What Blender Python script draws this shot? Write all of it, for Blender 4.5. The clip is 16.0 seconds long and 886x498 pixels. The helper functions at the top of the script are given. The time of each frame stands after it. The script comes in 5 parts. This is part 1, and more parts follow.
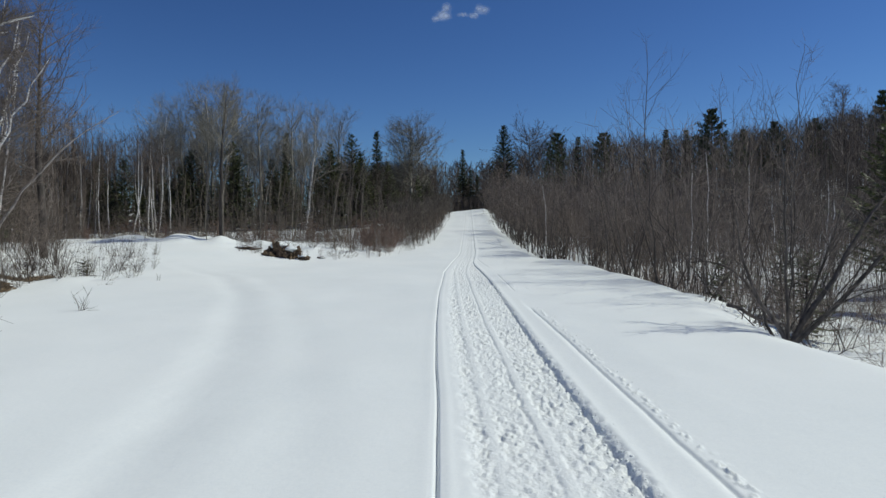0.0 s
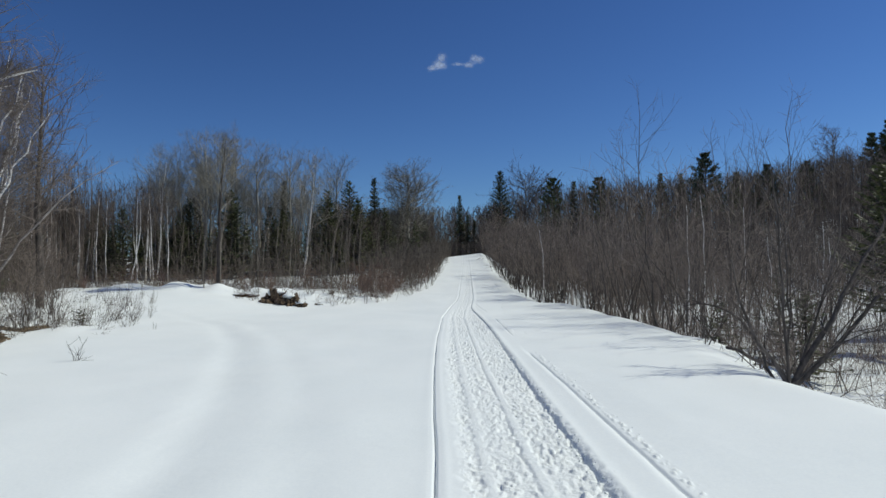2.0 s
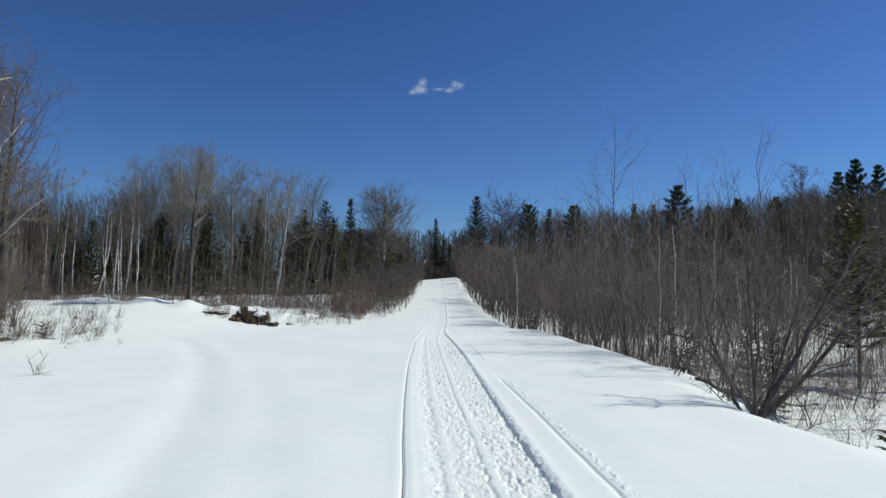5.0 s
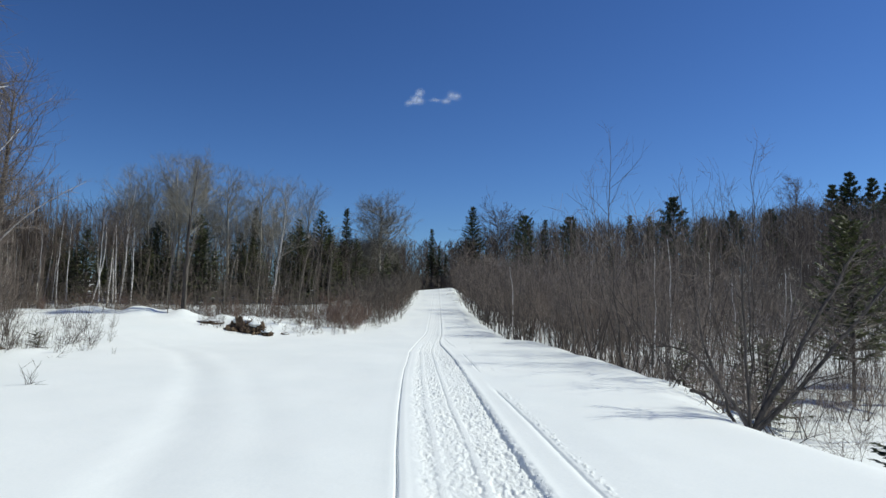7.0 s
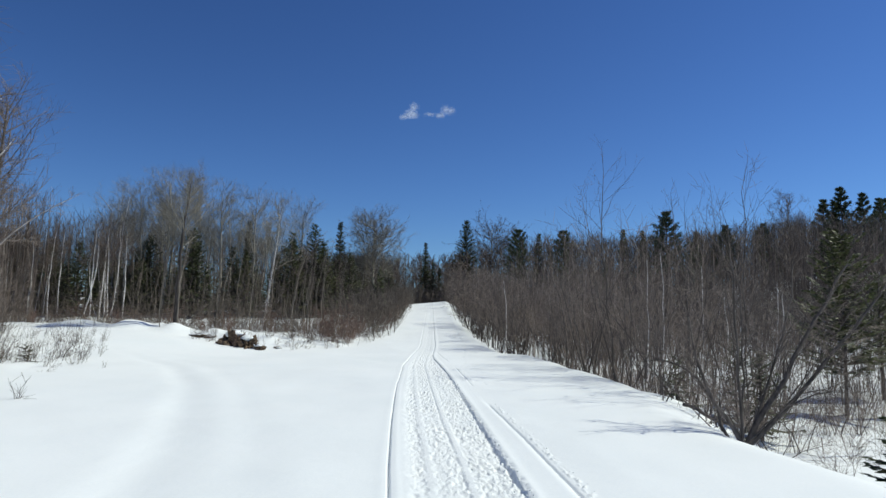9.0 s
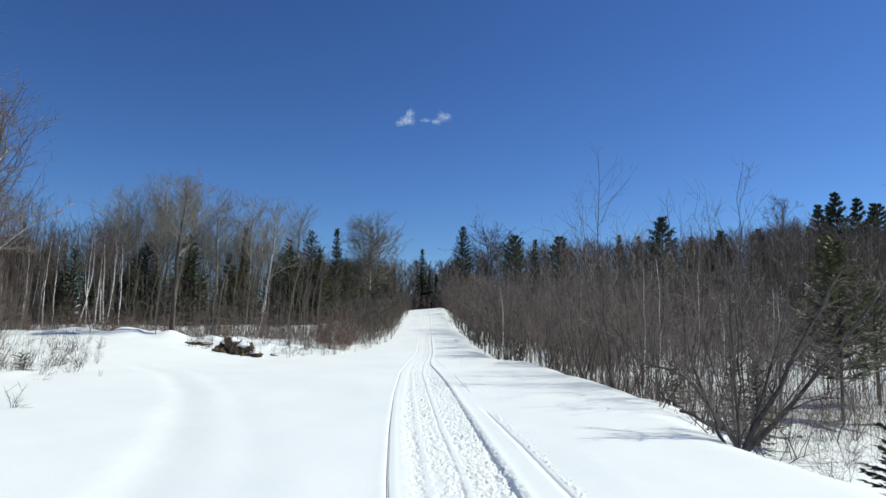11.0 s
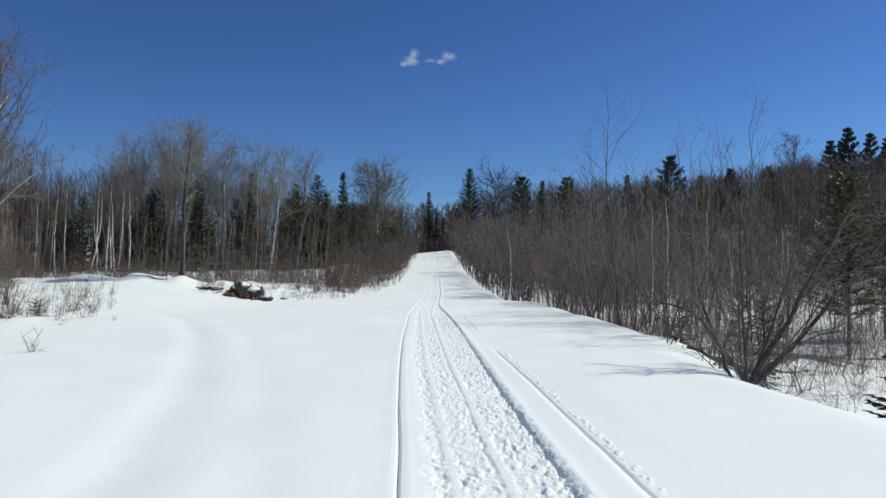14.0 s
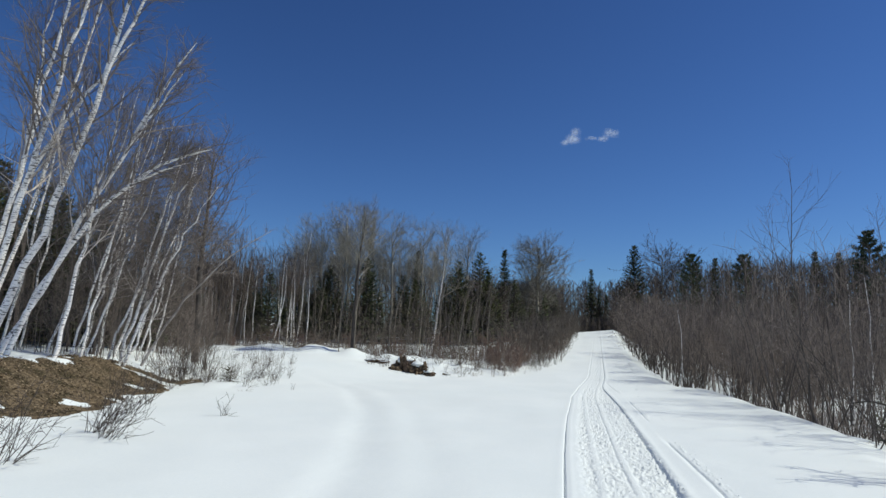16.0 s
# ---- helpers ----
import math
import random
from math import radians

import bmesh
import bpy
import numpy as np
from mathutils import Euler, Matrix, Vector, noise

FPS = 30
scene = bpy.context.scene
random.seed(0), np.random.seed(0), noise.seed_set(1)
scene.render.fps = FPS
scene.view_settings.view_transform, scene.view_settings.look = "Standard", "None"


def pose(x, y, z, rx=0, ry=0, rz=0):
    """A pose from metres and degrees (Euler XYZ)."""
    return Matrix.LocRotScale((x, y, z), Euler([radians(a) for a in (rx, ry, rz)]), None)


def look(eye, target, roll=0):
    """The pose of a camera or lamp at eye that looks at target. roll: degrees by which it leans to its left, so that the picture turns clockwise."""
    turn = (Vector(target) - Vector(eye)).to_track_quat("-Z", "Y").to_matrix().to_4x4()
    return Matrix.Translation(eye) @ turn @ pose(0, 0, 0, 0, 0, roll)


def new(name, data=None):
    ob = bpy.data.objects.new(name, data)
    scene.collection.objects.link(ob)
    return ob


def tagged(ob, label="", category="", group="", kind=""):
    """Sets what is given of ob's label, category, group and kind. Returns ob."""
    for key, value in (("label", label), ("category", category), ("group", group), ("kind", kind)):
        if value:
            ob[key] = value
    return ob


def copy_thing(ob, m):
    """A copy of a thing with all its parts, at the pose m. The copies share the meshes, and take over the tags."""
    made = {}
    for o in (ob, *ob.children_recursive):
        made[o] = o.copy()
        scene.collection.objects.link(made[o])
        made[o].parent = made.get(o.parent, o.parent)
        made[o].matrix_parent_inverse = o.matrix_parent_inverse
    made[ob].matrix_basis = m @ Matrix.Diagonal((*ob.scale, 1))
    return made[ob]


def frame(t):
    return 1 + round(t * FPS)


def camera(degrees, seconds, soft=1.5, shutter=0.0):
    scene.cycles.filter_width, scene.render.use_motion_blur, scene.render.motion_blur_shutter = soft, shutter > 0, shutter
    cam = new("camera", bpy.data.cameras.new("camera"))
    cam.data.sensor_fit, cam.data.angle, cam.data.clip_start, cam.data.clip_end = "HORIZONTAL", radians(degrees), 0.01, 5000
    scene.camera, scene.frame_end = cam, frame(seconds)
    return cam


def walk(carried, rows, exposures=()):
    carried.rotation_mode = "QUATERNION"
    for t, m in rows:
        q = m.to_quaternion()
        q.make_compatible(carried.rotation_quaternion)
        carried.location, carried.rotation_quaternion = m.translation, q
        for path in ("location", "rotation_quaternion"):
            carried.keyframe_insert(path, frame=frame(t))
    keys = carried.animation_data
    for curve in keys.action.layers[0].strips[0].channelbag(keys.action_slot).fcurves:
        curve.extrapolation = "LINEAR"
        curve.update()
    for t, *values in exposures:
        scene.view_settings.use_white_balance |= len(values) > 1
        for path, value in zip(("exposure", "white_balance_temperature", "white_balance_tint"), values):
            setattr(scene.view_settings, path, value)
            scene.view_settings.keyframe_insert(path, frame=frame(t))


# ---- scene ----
# ---------------------------------------------------------------- camera
cam = camera(68.1, 16.0, soft=1.5)
# seconds, x, y, z, yaw (to the left), pitch (up), roll
ROWS = [
    (0, -0.034, 0.045, 1.513, -0.10, -2.03, -0.46),
    (0.5, -0.030, 0.049, 1.508, 0.52, -0.77, -1.07),
    (1, -0.030, 0.047, 1.510, 0.61, 0.31, -1.17),
    (1.5, -0.023, 0.040, 1.505, 0.39, 1.26, -1.03),
    (2, -0.017, 0.029, 1.517, -0.33, 1.90, -1.10),
    (2.5, -0.010, 0.034, 1.506, -0.94, 2.25, -1.32),
    (2.8, -0.011, 0.040, 1.490, -1.44, 1.74, -1.57),
    (3, -0.011, 0.044, 1.480, -1.75, -0.77, -1.24),
    (3.2, -0.012, 0.059, 1.479, -2.14, -2.69, -0.94),
    (3.5, -0.013, 0.081, 1.477, -2.44, -4.13, -1.15),
    (3.7, -0.013, 0.077, 1.497, -2.50, -3.79, -1.66),
    (4, -0.014, 0.070, 1.529, -2.57, -0.07, -1.05),
    (4.2, -0.013, 0.062, 1.527, -2.56, 1.61, -0.78),
    (4.5, -0.013, 0.050, 1.524, -2.53, 2.72, -0.28),
    (5, -0.013, 0.037, 1.523, -2.51, 3.92, 0.64),
    (5.2, -0.012, 0.036, 1.523, -2.46, 4.27, 0.85),
    (7.3, 0.000, 0.025, 1.529, -2.94, 5.05, 0.80),
    (7.5, 0.002, 0.024, 1.530, -3.01, 5.24, 0.70),
    (8, -0.001, -0.000, 1.530, -2.99, 5.36, 0.98),
    (8.5, 0.006, 0.016, 1.527, -3.14, 5.68, 0.92),
    (9, 0.011, 0.014, 1.526, -3.36, 6.03, 0.94),
    (9.2, 0.010, 0.010, 1.529, -3.33, 6.06, 0.79),
    (11.3, -0.009, -0.028, 1.555, -3.77, 6.58, 0.86),
    (11.5, -0.011, -0.032, 1.558, -3.76, 6.29, 1.05),
    (11.7, -0.008, -0.016, 1.541, -3.64, 6.14, -0.26),
    (11.8, -0.007, -0.008, 1.533, -3.56, 4.60, -1.08),
    (12, -0.005, 0.009, 1.517, -3.46, 3.08, -0.62),
    (12.5, -0.009, 0.032, 1.510, -3.42, 2.53, 0.24),
    (13, -0.013, 0.028, 1.510, -3.24, 2.21, -0.35),
    (13.5, -0.012, 0.032, 1.503, -3.06, 1.81, 0.07),
    (14, -0.011, 0.039, 1.506, -3.09, 1.59, -0.03),
    (14.5, -0.014, 0.022, 1.518, -2.33, 3.39, -0.44),
    (14.7, -0.023, 0.031, 1.525, -1.85, 3.63, -0.29),
    (14.8, -0.027, 0.036, 1.529, -0.44, 4.09, -0.57),
    (15, -0.035, 0.045, 1.536, 1.95, 4.64, -0.13),
    (15.2, -0.044, 0.037, 1.552, 3.49, 4.99, -0.01),
    (15.3, -0.049, 0.033, 1.560, 4.88, 5.32, 0.03),
    (15.5, -0.058, 0.025, 1.576, 7.92, 5.80, 0.42),
    (15.7, -0.067, 0.015, 1.572, 9.36, 6.68, -0.15),
    (16, -0.081, 0.001, 1.567, 10.96, 8.05, 1.81),
]


def eye_pose(x, y, z, yaw, pitch, roll):
    a, b = radians(yaw), radians(pitch)
    ahead = Vector((-math.sin(a) * math.cos(b), math.cos(a) * math.cos(b), math.sin(b)))
    return look((x, y, z), Vector((x, y, z)) + ahead, roll)


walk(cam, [(row[0], eye_pose(*row[1:])) for row in ROWS], exposures=[(0, -0.11), (1, -0.03), (2.5, 0.0), (3.5, 0.02), (4, 0.0), (5, 0.14), (9, 0.27), (11.5, 0.42), (12, 0.41), (12.5, 0.27), (14.5, 0.19), (16, 0.15)])

# ---------------------------------------------------------------- sky and sun
SUN_ELEVATION, SUN_AZIMUTH = 50.0, 80.0  # azimuth clockwise from straight ahead (+y)
world = bpy.data.worlds.new("sky")
scene.world = world
world.use_nodes = True
wn = world.node_tree.nodes
sky = wn.new("ShaderNodeTexSky")
sky.sky_type = "NISHITA"
sky.sun_disc = False
sky.sun_elevation = radians(SUN_ELEVATION)
sky.sun_rotation = radians(SUN_AZIMUTH)
sky.altitude = 400
sky.air_density, sky.dust_density, sky.ozone_density = 1.0, 0.1, 3.0
# the clear, deep blue of a cold dry day
deep = wn.new("ShaderNodeGamma")
deep.inputs["Gamma"].default_value = 1.28
blue = wn.new("ShaderNodeMix")
blue.data_type, blue.blend_type = "RGBA", "MULTIPLY"
blue.inputs[0].default_value = 1.0
blue.inputs[7].default_value = (0.585, 0.805, 1.10, 1)
wn["Background"].inputs["Strength"].default_value = 0.041
world.node_tree.links.new(sky.outputs["Color"], deep.inputs["Color"])
world.node_tree.links.new(deep.outputs["Color"], blue.inputs[6])
world.node_tree.links.new(blue.outputs[2], wn["Background"].inputs["Color"])

sun = new("sun", bpy.data.lights.new("sun", "SUN"))
sun.data.energy, sun.data.angle, sun.data.color = 3.3, radians(0.5), (0.97, 0.98, 0.84)
_e, _a = radians(SUN_ELEVATION), radians(SUN_AZIMUTH)
sun_way = Vector((math.sin(_a) * math.cos(_e), math.cos(_a) * math.cos(_e), math.sin(_e)))
sun.matrix_world = look(sun_way * 50, (0, 0, 0))


# ---------------------------------------------------------------- materials
class Nodes:
    """A node material with a few short ways to wire it."""

    def __init__(self, name, rough=0.8, spec=0.3):
        self.mat = bpy.data.materials.new(name)
        self.mat.use_nodes = True
        self.tree = self.mat.node_tree
        self.bsdf = self.tree.nodes["Principled BSDF"]
        self.bsdf.inputs["Roughness"].default_value = rough
        self.bsdf.inputs["Specular IOR Level"].default_value = spec
        self.coord = self.add("ShaderNodeTexCoord").outputs["Object"]

    def add(self, kind, **values):
        node = self.tree.nodes.new(kind)
        for key, value in values.items():
            node.inputs[key].default_value = value
        return node

    def wire(self, out, into):
        self.tree.links.new(out, into)

    def noise(self, scale, detail=3.0, stretch=(1, 1, 1), rough=0.55, offset=(0, 0, 0)):
        mapping = self.add("ShaderNodeMapping", Scale=stretch, Location=offset)
        self.wire(self.coord, mapping.inputs["Vector"])
        node = self.add("ShaderNodeTexNoise", Scale=scale, Detail=detail, Roughness=rough)
        self.wire(mapping.outputs["Vector"], node.inputs["Vector"])
        return node.outputs["Fac"]

    def ramp(self, fac, stops):
        node = self.add("ShaderNodeValToRGB")
        e = node.color_ramp.elements
        while len(e) < len(stops):
            e.new(0.5)
        for el, (at, col) in zip(e, stops):
            el.position, el.color = at, (*col, 1)
        self.wire(fac, node.inputs["Fac"])
        return node.outputs["Color"]

    def mix(self, a, b, fac, how="MIX"):
        node = self.tree.nodes.new("ShaderNodeMix")
        node.data_type, node.blend_type = "RGBA", how
        for sock, val in ((node.inputs[0], fac), (node.inputs[6], a), (node.inputs[7], b)):
            if hasattr(val, "is_linked"):
                self.wire(val, sock)
            elif isinstance(val, (int, float)):
                sock.default_value = val
            else:
                sock.default_value = (*val, 1)
        return node.outputs[2]

    def random(self):
        return self.add("ShaderNodeObjectInfo").outputs["Random"]

    def island(self):
        return self.add("ShaderNodeNewGeometry").outputs["Random Per Island"]

    def base(self, col):
        self.wire(col, self.bsdf.inputs["Base Color"])
        return self

    def bump(self, height, strength, distance, before=None):
        node = self.add("ShaderNodeBump", Strength=strength, Distance=distance)
        self.wire(height, node.inputs["Height"])
        if before is not None:
            self.wire(before, node.inputs["Normal"])
        self.wire(node.outputs["Normal"], self.bsdf.inputs["Normal"])
        return node.outputs["Normal"]


def snow_material(name, lump, grain, scale, depth, glow):
    n = Nodes(name, rough=0.62, spec=0.35)
    big, fine = n.noise(0.35, 4), n.noise(38, 3)
    col = n.mix(n.ramp(big, [(0.3, (0.82, 0.85, 0.85)), (0.7, (0.87, 0.89, 0.885))]), n.ramp(fine, [(0.3, (0.92, 0.93, 0.95)), (0.65, (1, 1, 1))]), 0.6, "MULTIPLY")
    n.base(col)
    first = n.bump(n.noise(scale, 5), lump, depth)
    n.bump(n.noise(120, 2), grain, 0.006, first)
    n.bsdf.inputs["Subsurface Weight"].default_value = glow
    n.bsdf.inputs["Subsurface Radius"].default_value = (1.0, 0.9, 0.8)
    n.bsdf.inputs["Subsurface Scale"].default_value = 0.03
    return n.mat


SNOW = snow_material("wind_smoothed_snow", 0.10, 0.25, 5.0, 0.05, 0.0)
PACKED = snow_material("trodden_snow", 0.7, 0.4, 45.0, 0.015, 0.0)


def birch_bark():
    n = Nodes("white_birch_bark", rough=0.65)
    dash = n.ramp(n.noise(7.0, 4, (1, 1, 5.5)), [(0.55, (1, 1, 1)), (0.61, (0.06, 0.048, 0.043))])
    stain = n.ramp(n.noise(2.2, 4), [(0.3, (0.76, 0.69, 0.64)), (0.55, (0.92, 0.88, 0.84))])
    n.base(n.mix(stain, dash, 1.0, "MULTIPLY"))
    n.bump(n.noise(9, 3, (1, 1, 5)), 0.4, 0.01)
    return n.mat


def bark(name, dark, light, scale=9.0, red=0.0):
    n = Nodes(name, rough=0.85)
    col = n.ramp(n.noise(scale, 4, (1, 1, 0.25)), [(0.3, dark), (0.7, light)])
    tint = n.ramp(n.random(), [(0.0, (0.75, 0.74, 0.74)), (0.75, (1.1, 1.08, 1.05)), (1.0, (1.7, 1.65, 1.6))])
    n.base(n.mix(col, tint, 1.0, "MULTIPLY"))
    n.bump(n.noise(scale * 3, 3, (1, 1, 0.2)), 0.5, 0.01)
    return n.mat


def twig(name, dark, light):
    n = Nodes(name, rough=0.75)
    n.base(n.mix(n.ramp(n.island(), [(0.0, dark), (1.0, light)]), n.ramp(n.random(), [(0, (0.8, 0.8, 0.8)), (1, (1.15, 1.12, 1.1))]), 1.0, "MULTIPLY"))
    return n.mat


def needles(name, dark, light):
    n = Nodes(name, rough=0.6)
    n.base(n.mix(n.ramp(n.island(), [(0.0, dark), (1.0, light)]), n.ramp(n.random(), [(0, (0.75, 0.8, 0.8)), (1, (1.2, 1.15, 1.05))]), 1.0, "MULTIPLY"))
    return n.mat


BIRCH = birch_bark()
ASPEN = bark("grey_aspen_bark", (0.17, 0.155, 0.125), (0.48, 0.445, 0.375), 5)
POLE = bark("thin_sapling_bark", (0.085, 0.074, 0.060), (0.27, 0.24, 0.195), 8)
ALDER = bark("dark_alder_bark", (0.035, 0.03, 0.027), (0.13, 0.112, 0.10), 12)
SPRUCE_BARK = bark("brown_spruce_bark", (0.05, 0.04, 0.033), (0.13, 0.105, 0.085), 10)
LIMB_BIRCH = bark("pale_birch_limbs", (0.20, 0.17, 0.155), (0.60, 0.55, 0.51), 8)
LIMB_BROWN = bark("grey_brown_birch_limbs", (0.10, 0.082, 0.072), (0.32, 0.275, 0.245), 9)
TWIG_WOOD = twig("brown_far_twigs", (0.053, 0.041, 0.034), (0.185, 0.147, 0.124))
TWIG_BRUSH = twig("brown_brush_twigs", (0.065, 0.053, 0.044), (0.215, 0.178, 0.147))
TWIG_GREY = twig("grey_brown_twigs", (0.135, 0.122, 0.098), (0.38, 0.35, 0.29))
TWIG_BIRCH = twig("purple_brown_birch_twigs", (0.072, 0.058, 0.051), (0.205, 0.17, 0.148))
TWIG_ALDER = twig("brown_alder_twigs", (0.092, 0.074, 0.063), (0.295, 0.24, 0.206))
TWIG_DARK = twig("dark_weed_stems", (0.035, 0.027, 0.024), (0.11, 0.085, 0.07))
TWIG_RED = twig("reddish_willow_twigs", (0.10, 0.06, 0.047), (0.26, 0.17, 0.135))
NEEDLE_FIR = needles("dark_fir_needles", (0.042, 0.050, 0.024), (0.135, 0.150, 0.066))
NEEDLE_PINE = needles("pine_needles", (0.034, 0.048, 0.026), (0.11, 0.13, 0.062))
NEEDLE_YOUNG = needles("olive_young_needles", (0.036, 0.046, 0.02), (0.112, 0.126, 0.056))


def litter():
    n = Nodes("leaf_litter_soil", rough=0.95, spec=0.1)
    n.base(n.mix(n.ramp(n.noise(16, 5), [(0.3, (0.045, 0.034, 0.022)), (0.5, (0.13, 0.105, 0.072)), (0.72, (0.28, 0.23, 0.165))]), n.ramp(n.noise(2.2, 4), [(0.36, (0.5, 0.49, 0.42)), (0.5, (0.92, 0.84, 0.78)), (0.64, (1.3, 1.18, 1.08))]), 1.0, "MULTIPLY"))
    n.bump(n.noise(30, 4), 0.9, 0.04)
    return n.mat


LITTER = litter()


def earth():
    n = Nodes("dark_rooty_earth", rough=0.95, spec=0.1)
    n.base(n.ramp(n.noise(14, 5), [(0.3, (0.04, 0.028, 0.02)), (0.5, (0.12, 0.085, 0.058)), (0.7, (0.24, 0.18, 0.125))]))
    n.bump(n.noise(28, 4), 1.0, 0.04)
    return n.mat


EARTH = earth()
LEAF = twig("dry_brown_leaves", (0.085, 0.06, 0.04), (0.34, 0.255, 0.165))


def cloud_material():
    n = Nodes("thin_cloud", rough=1.0, spec=0.0)
    n.bsdf.inputs["Base Color"].default_value = (0.95, 0.95, 0.95, 1)
    uv = n.add("ShaderNodeTexCoord").outputs["UV"]
    grad = n.add("ShaderNodeTexGradient")
    grad.gradient_type = "SPHERICAL"
    mp = n.add("ShaderNodeMapping", Location=(-1, -1, 0), Scale=(2, 2, 0))
    n.wire(uv, mp.inputs["Vector"])
    n.wire(mp.outputs["Vector"], grad.inputs["Vector"])
    wisp = n.noise(0.04, 5, rough=0.6)
    prod = n.add("ShaderNodeMath")
    prod.operation = "MULTIPLY_ADD"
    n.wire(grad.outputs["Fac"], prod.inputs[0])
    prod.inputs[1].default_value = 0.75
    off = n.add("ShaderNodeMath")
    off.operation = "MULTIPLY_ADD"
    n.wire(wisp, off.inputs[0])
    off.inputs[1].default_value, off.inputs[2].default_value = 0.8, -0.66
    n.wire(off.outputs[0], prod.inputs[2])
    prod.use_clamp = True
    n.wire(prod.outputs[0], n.bsdf.inputs["Alpha"])
    # faint bluish self-glow, added to brighten the puffs on top of the sunlight
    n.bsdf.inputs["Emission Color"].default_value = (0.75, 0.8, 0.9, 1)
    n.bsdf.inputs["Emission Strength"].default_value = 0.2
    return n.mat


CLOUD = cloud_material()


# ---------------------------------------------------------------- mesh helpers
def mesh_of(name, verts, faces, material, smooth=False):
    me = bpy.data.meshes.new(name)
    me.from_pydata(verts.tolist() if hasattr(verts, "tolist") else verts, [], faces.tolist() if hasattr(faces, "tolist") else faces)
    me.materials.append(material)
    if smooth:
        me.polygons.foreach_set("use_smooth", [True] * len(me.polygons))
    me.update()
    return me


def part(name, me, parent, label=""):
    ob = new(name, me)
    ob.parent = parent
    return tagged(ob, label=label)


def thing(name, m, label, category, group=""):
    ob = new(name)
    ob.empty_display_size = 0.2
    ob.matrix_basis = m
    return tagged(ob, label=label, category=category, group=group)


def hash01(i, j, seed):
    n = (i.astype(np.int64) * 374761393 + j.astype(np.int64) * 668265263 + seed * 974634777) & 0xFFFFFFFF
    n = ((n ^ (n >> 13)) * 1274126177) & 0xFFFFFFFF
    return ((n ^ (n >> 16)) & 0xFFFF) / 65535.0


def vnoise(x, y, seed=0):
    """Smooth value noise, 0 to 1, on numpy arrays."""
    i, j = np.floor(x), np.floor(y)
    u, v = x - i, y - j
    u, v = u * u * (3 - 2 * u), v * v * (3 - 2 * v)
    a, b = hash01(i, j, seed), hash01(i + 1, j, seed)
    c, d = hash01(i, j + 1, seed), hash01(i + 1, j + 1, seed)
    return (a * (1 - u) + b * u) * (1 - v) + (c * (1 - u) + d * u) * v


def fbm(x, y, seed=0, octaves=4):
    out, amp, tot = 0, 1.0, 0
    for k in range(octaves):
        out = out + amp * vnoise(x * 2**k, y * 2**k, seed + 17 * k)
        tot += amp
        amp *= 0.5
    return out / tot


def step(a, b, x):
    t = np.clip((x - a) / (b - a), 0, 1)
    return t * t * (3 - 2 * t)


def tubes(polys, sides):
    """Tapered tubes round polylines that all have the same number of points."""
    groups = {}
    for pts, rad in polys:
        groups.setdefault(len(pts), []).append((pts, rad))
    verts, faces, base = [], [], 0
    ang = np.arange(sides) * 2 * np.pi / sides
    for n, items in groups.items():
        p = np.array([i[0] for i in items], float)
        r = np.array([i[1] for i in items], float)
        d = np.gradient(p, axis=1)
        d /= np.linalg.norm(d, axis=2, keepdims=True) + 1e-9
        mean = d.mean(1, keepdims=True)
        ref = np.where(np.abs(mean[..., 2:]) > 0.8, np.array([1.0, 0, 0]), np.array([0, 0, 1.0]))
        u = np.cross(d, np.broadcast_to(ref, d.shape))
        u /= np.linalg.norm(u, axis=2, keepdims=True) + 1e-9
        v = np.cross(d, u)
        ring = p[:, :, None] + r[:, :, None, None] * (np.cos(ang)[:, None] * u[:, :, None] + np.sin(ang)[:, None] * v[:, :, None])
        m = len(items)
        verts.append(ring.reshape(-1, 3))
        k = np.arange(m)[:, None, None] * n * sides + np.arange(n - 1)[:, None] * sides + np.arange(sides)
        k2 = np.arange(m)[:, None, None] * n * sides + np.arange(n - 1)[:, None] * sides + (np.arange(sides) + 1) % sides
        faces.append(np.stack([k, k2, k2 + sides, k + sides], -1).reshape(-1, 4) + base)
        base += m * n * sides
    return np.concatenate(verts), np.concatenate(faces)


def unit(v):
    return v / (np.linalg.norm(v) + 1e-9)


def grow(rng, p, d, length, r, n, wobble, up, tip=0.3):
    pts = [np.array(p, float)]
    d = unit(np.array(d, float))
    for _ in range(n):
        d = unit(d + rng.normal(0, wobble, 3) + (0, 0, up))
        pts.append(pts[-1] + d * length / n)
    return np.array(pts), np.linspace(r, r * tip, n + 1)


def along(line, f):
    pts, rad = line
    x = f * (len(pts) - 1)
    i = min(int(x), len(pts) - 2)
    w = x - i
    return pts[i] * (1 - w) + pts[i + 1] * w, unit(pts[i + 1] - pts[i]), rad[i] * (1 - w) + rad[i + 1] * w


def aside(rng, d, angle):
    """A direction at an angle from d, on a random side."""
    o = unit(np.cross(d, rng.normal(0, 1, 3)))
    return unit(d * math.cos(angle) + o * math.sin(angle))


# ---------------------------------------------------------------- the lie of the land
def rise(y):
    """The road's own height: level, then up to a brow."""
    return 0.0615 * 52 * step2((y - 28) / 52) if np.isscalar(y) else 0.0615 * 52 * step2((np.asarray(y) - 28) / 52)


def step2(t):
    t = np.asarray(t, float)
    up = np.where(t < 0.08, 0.5 * np.clip(t + 0.08, 0, None) ** 2 / 0.16, t)
    return np.where(t > 0.95, 0.95 + 0.05 * np.tanh((t - 0.95) / 0.05) - np.clip(t - 1.05, 0, 6) * 0.55, up)


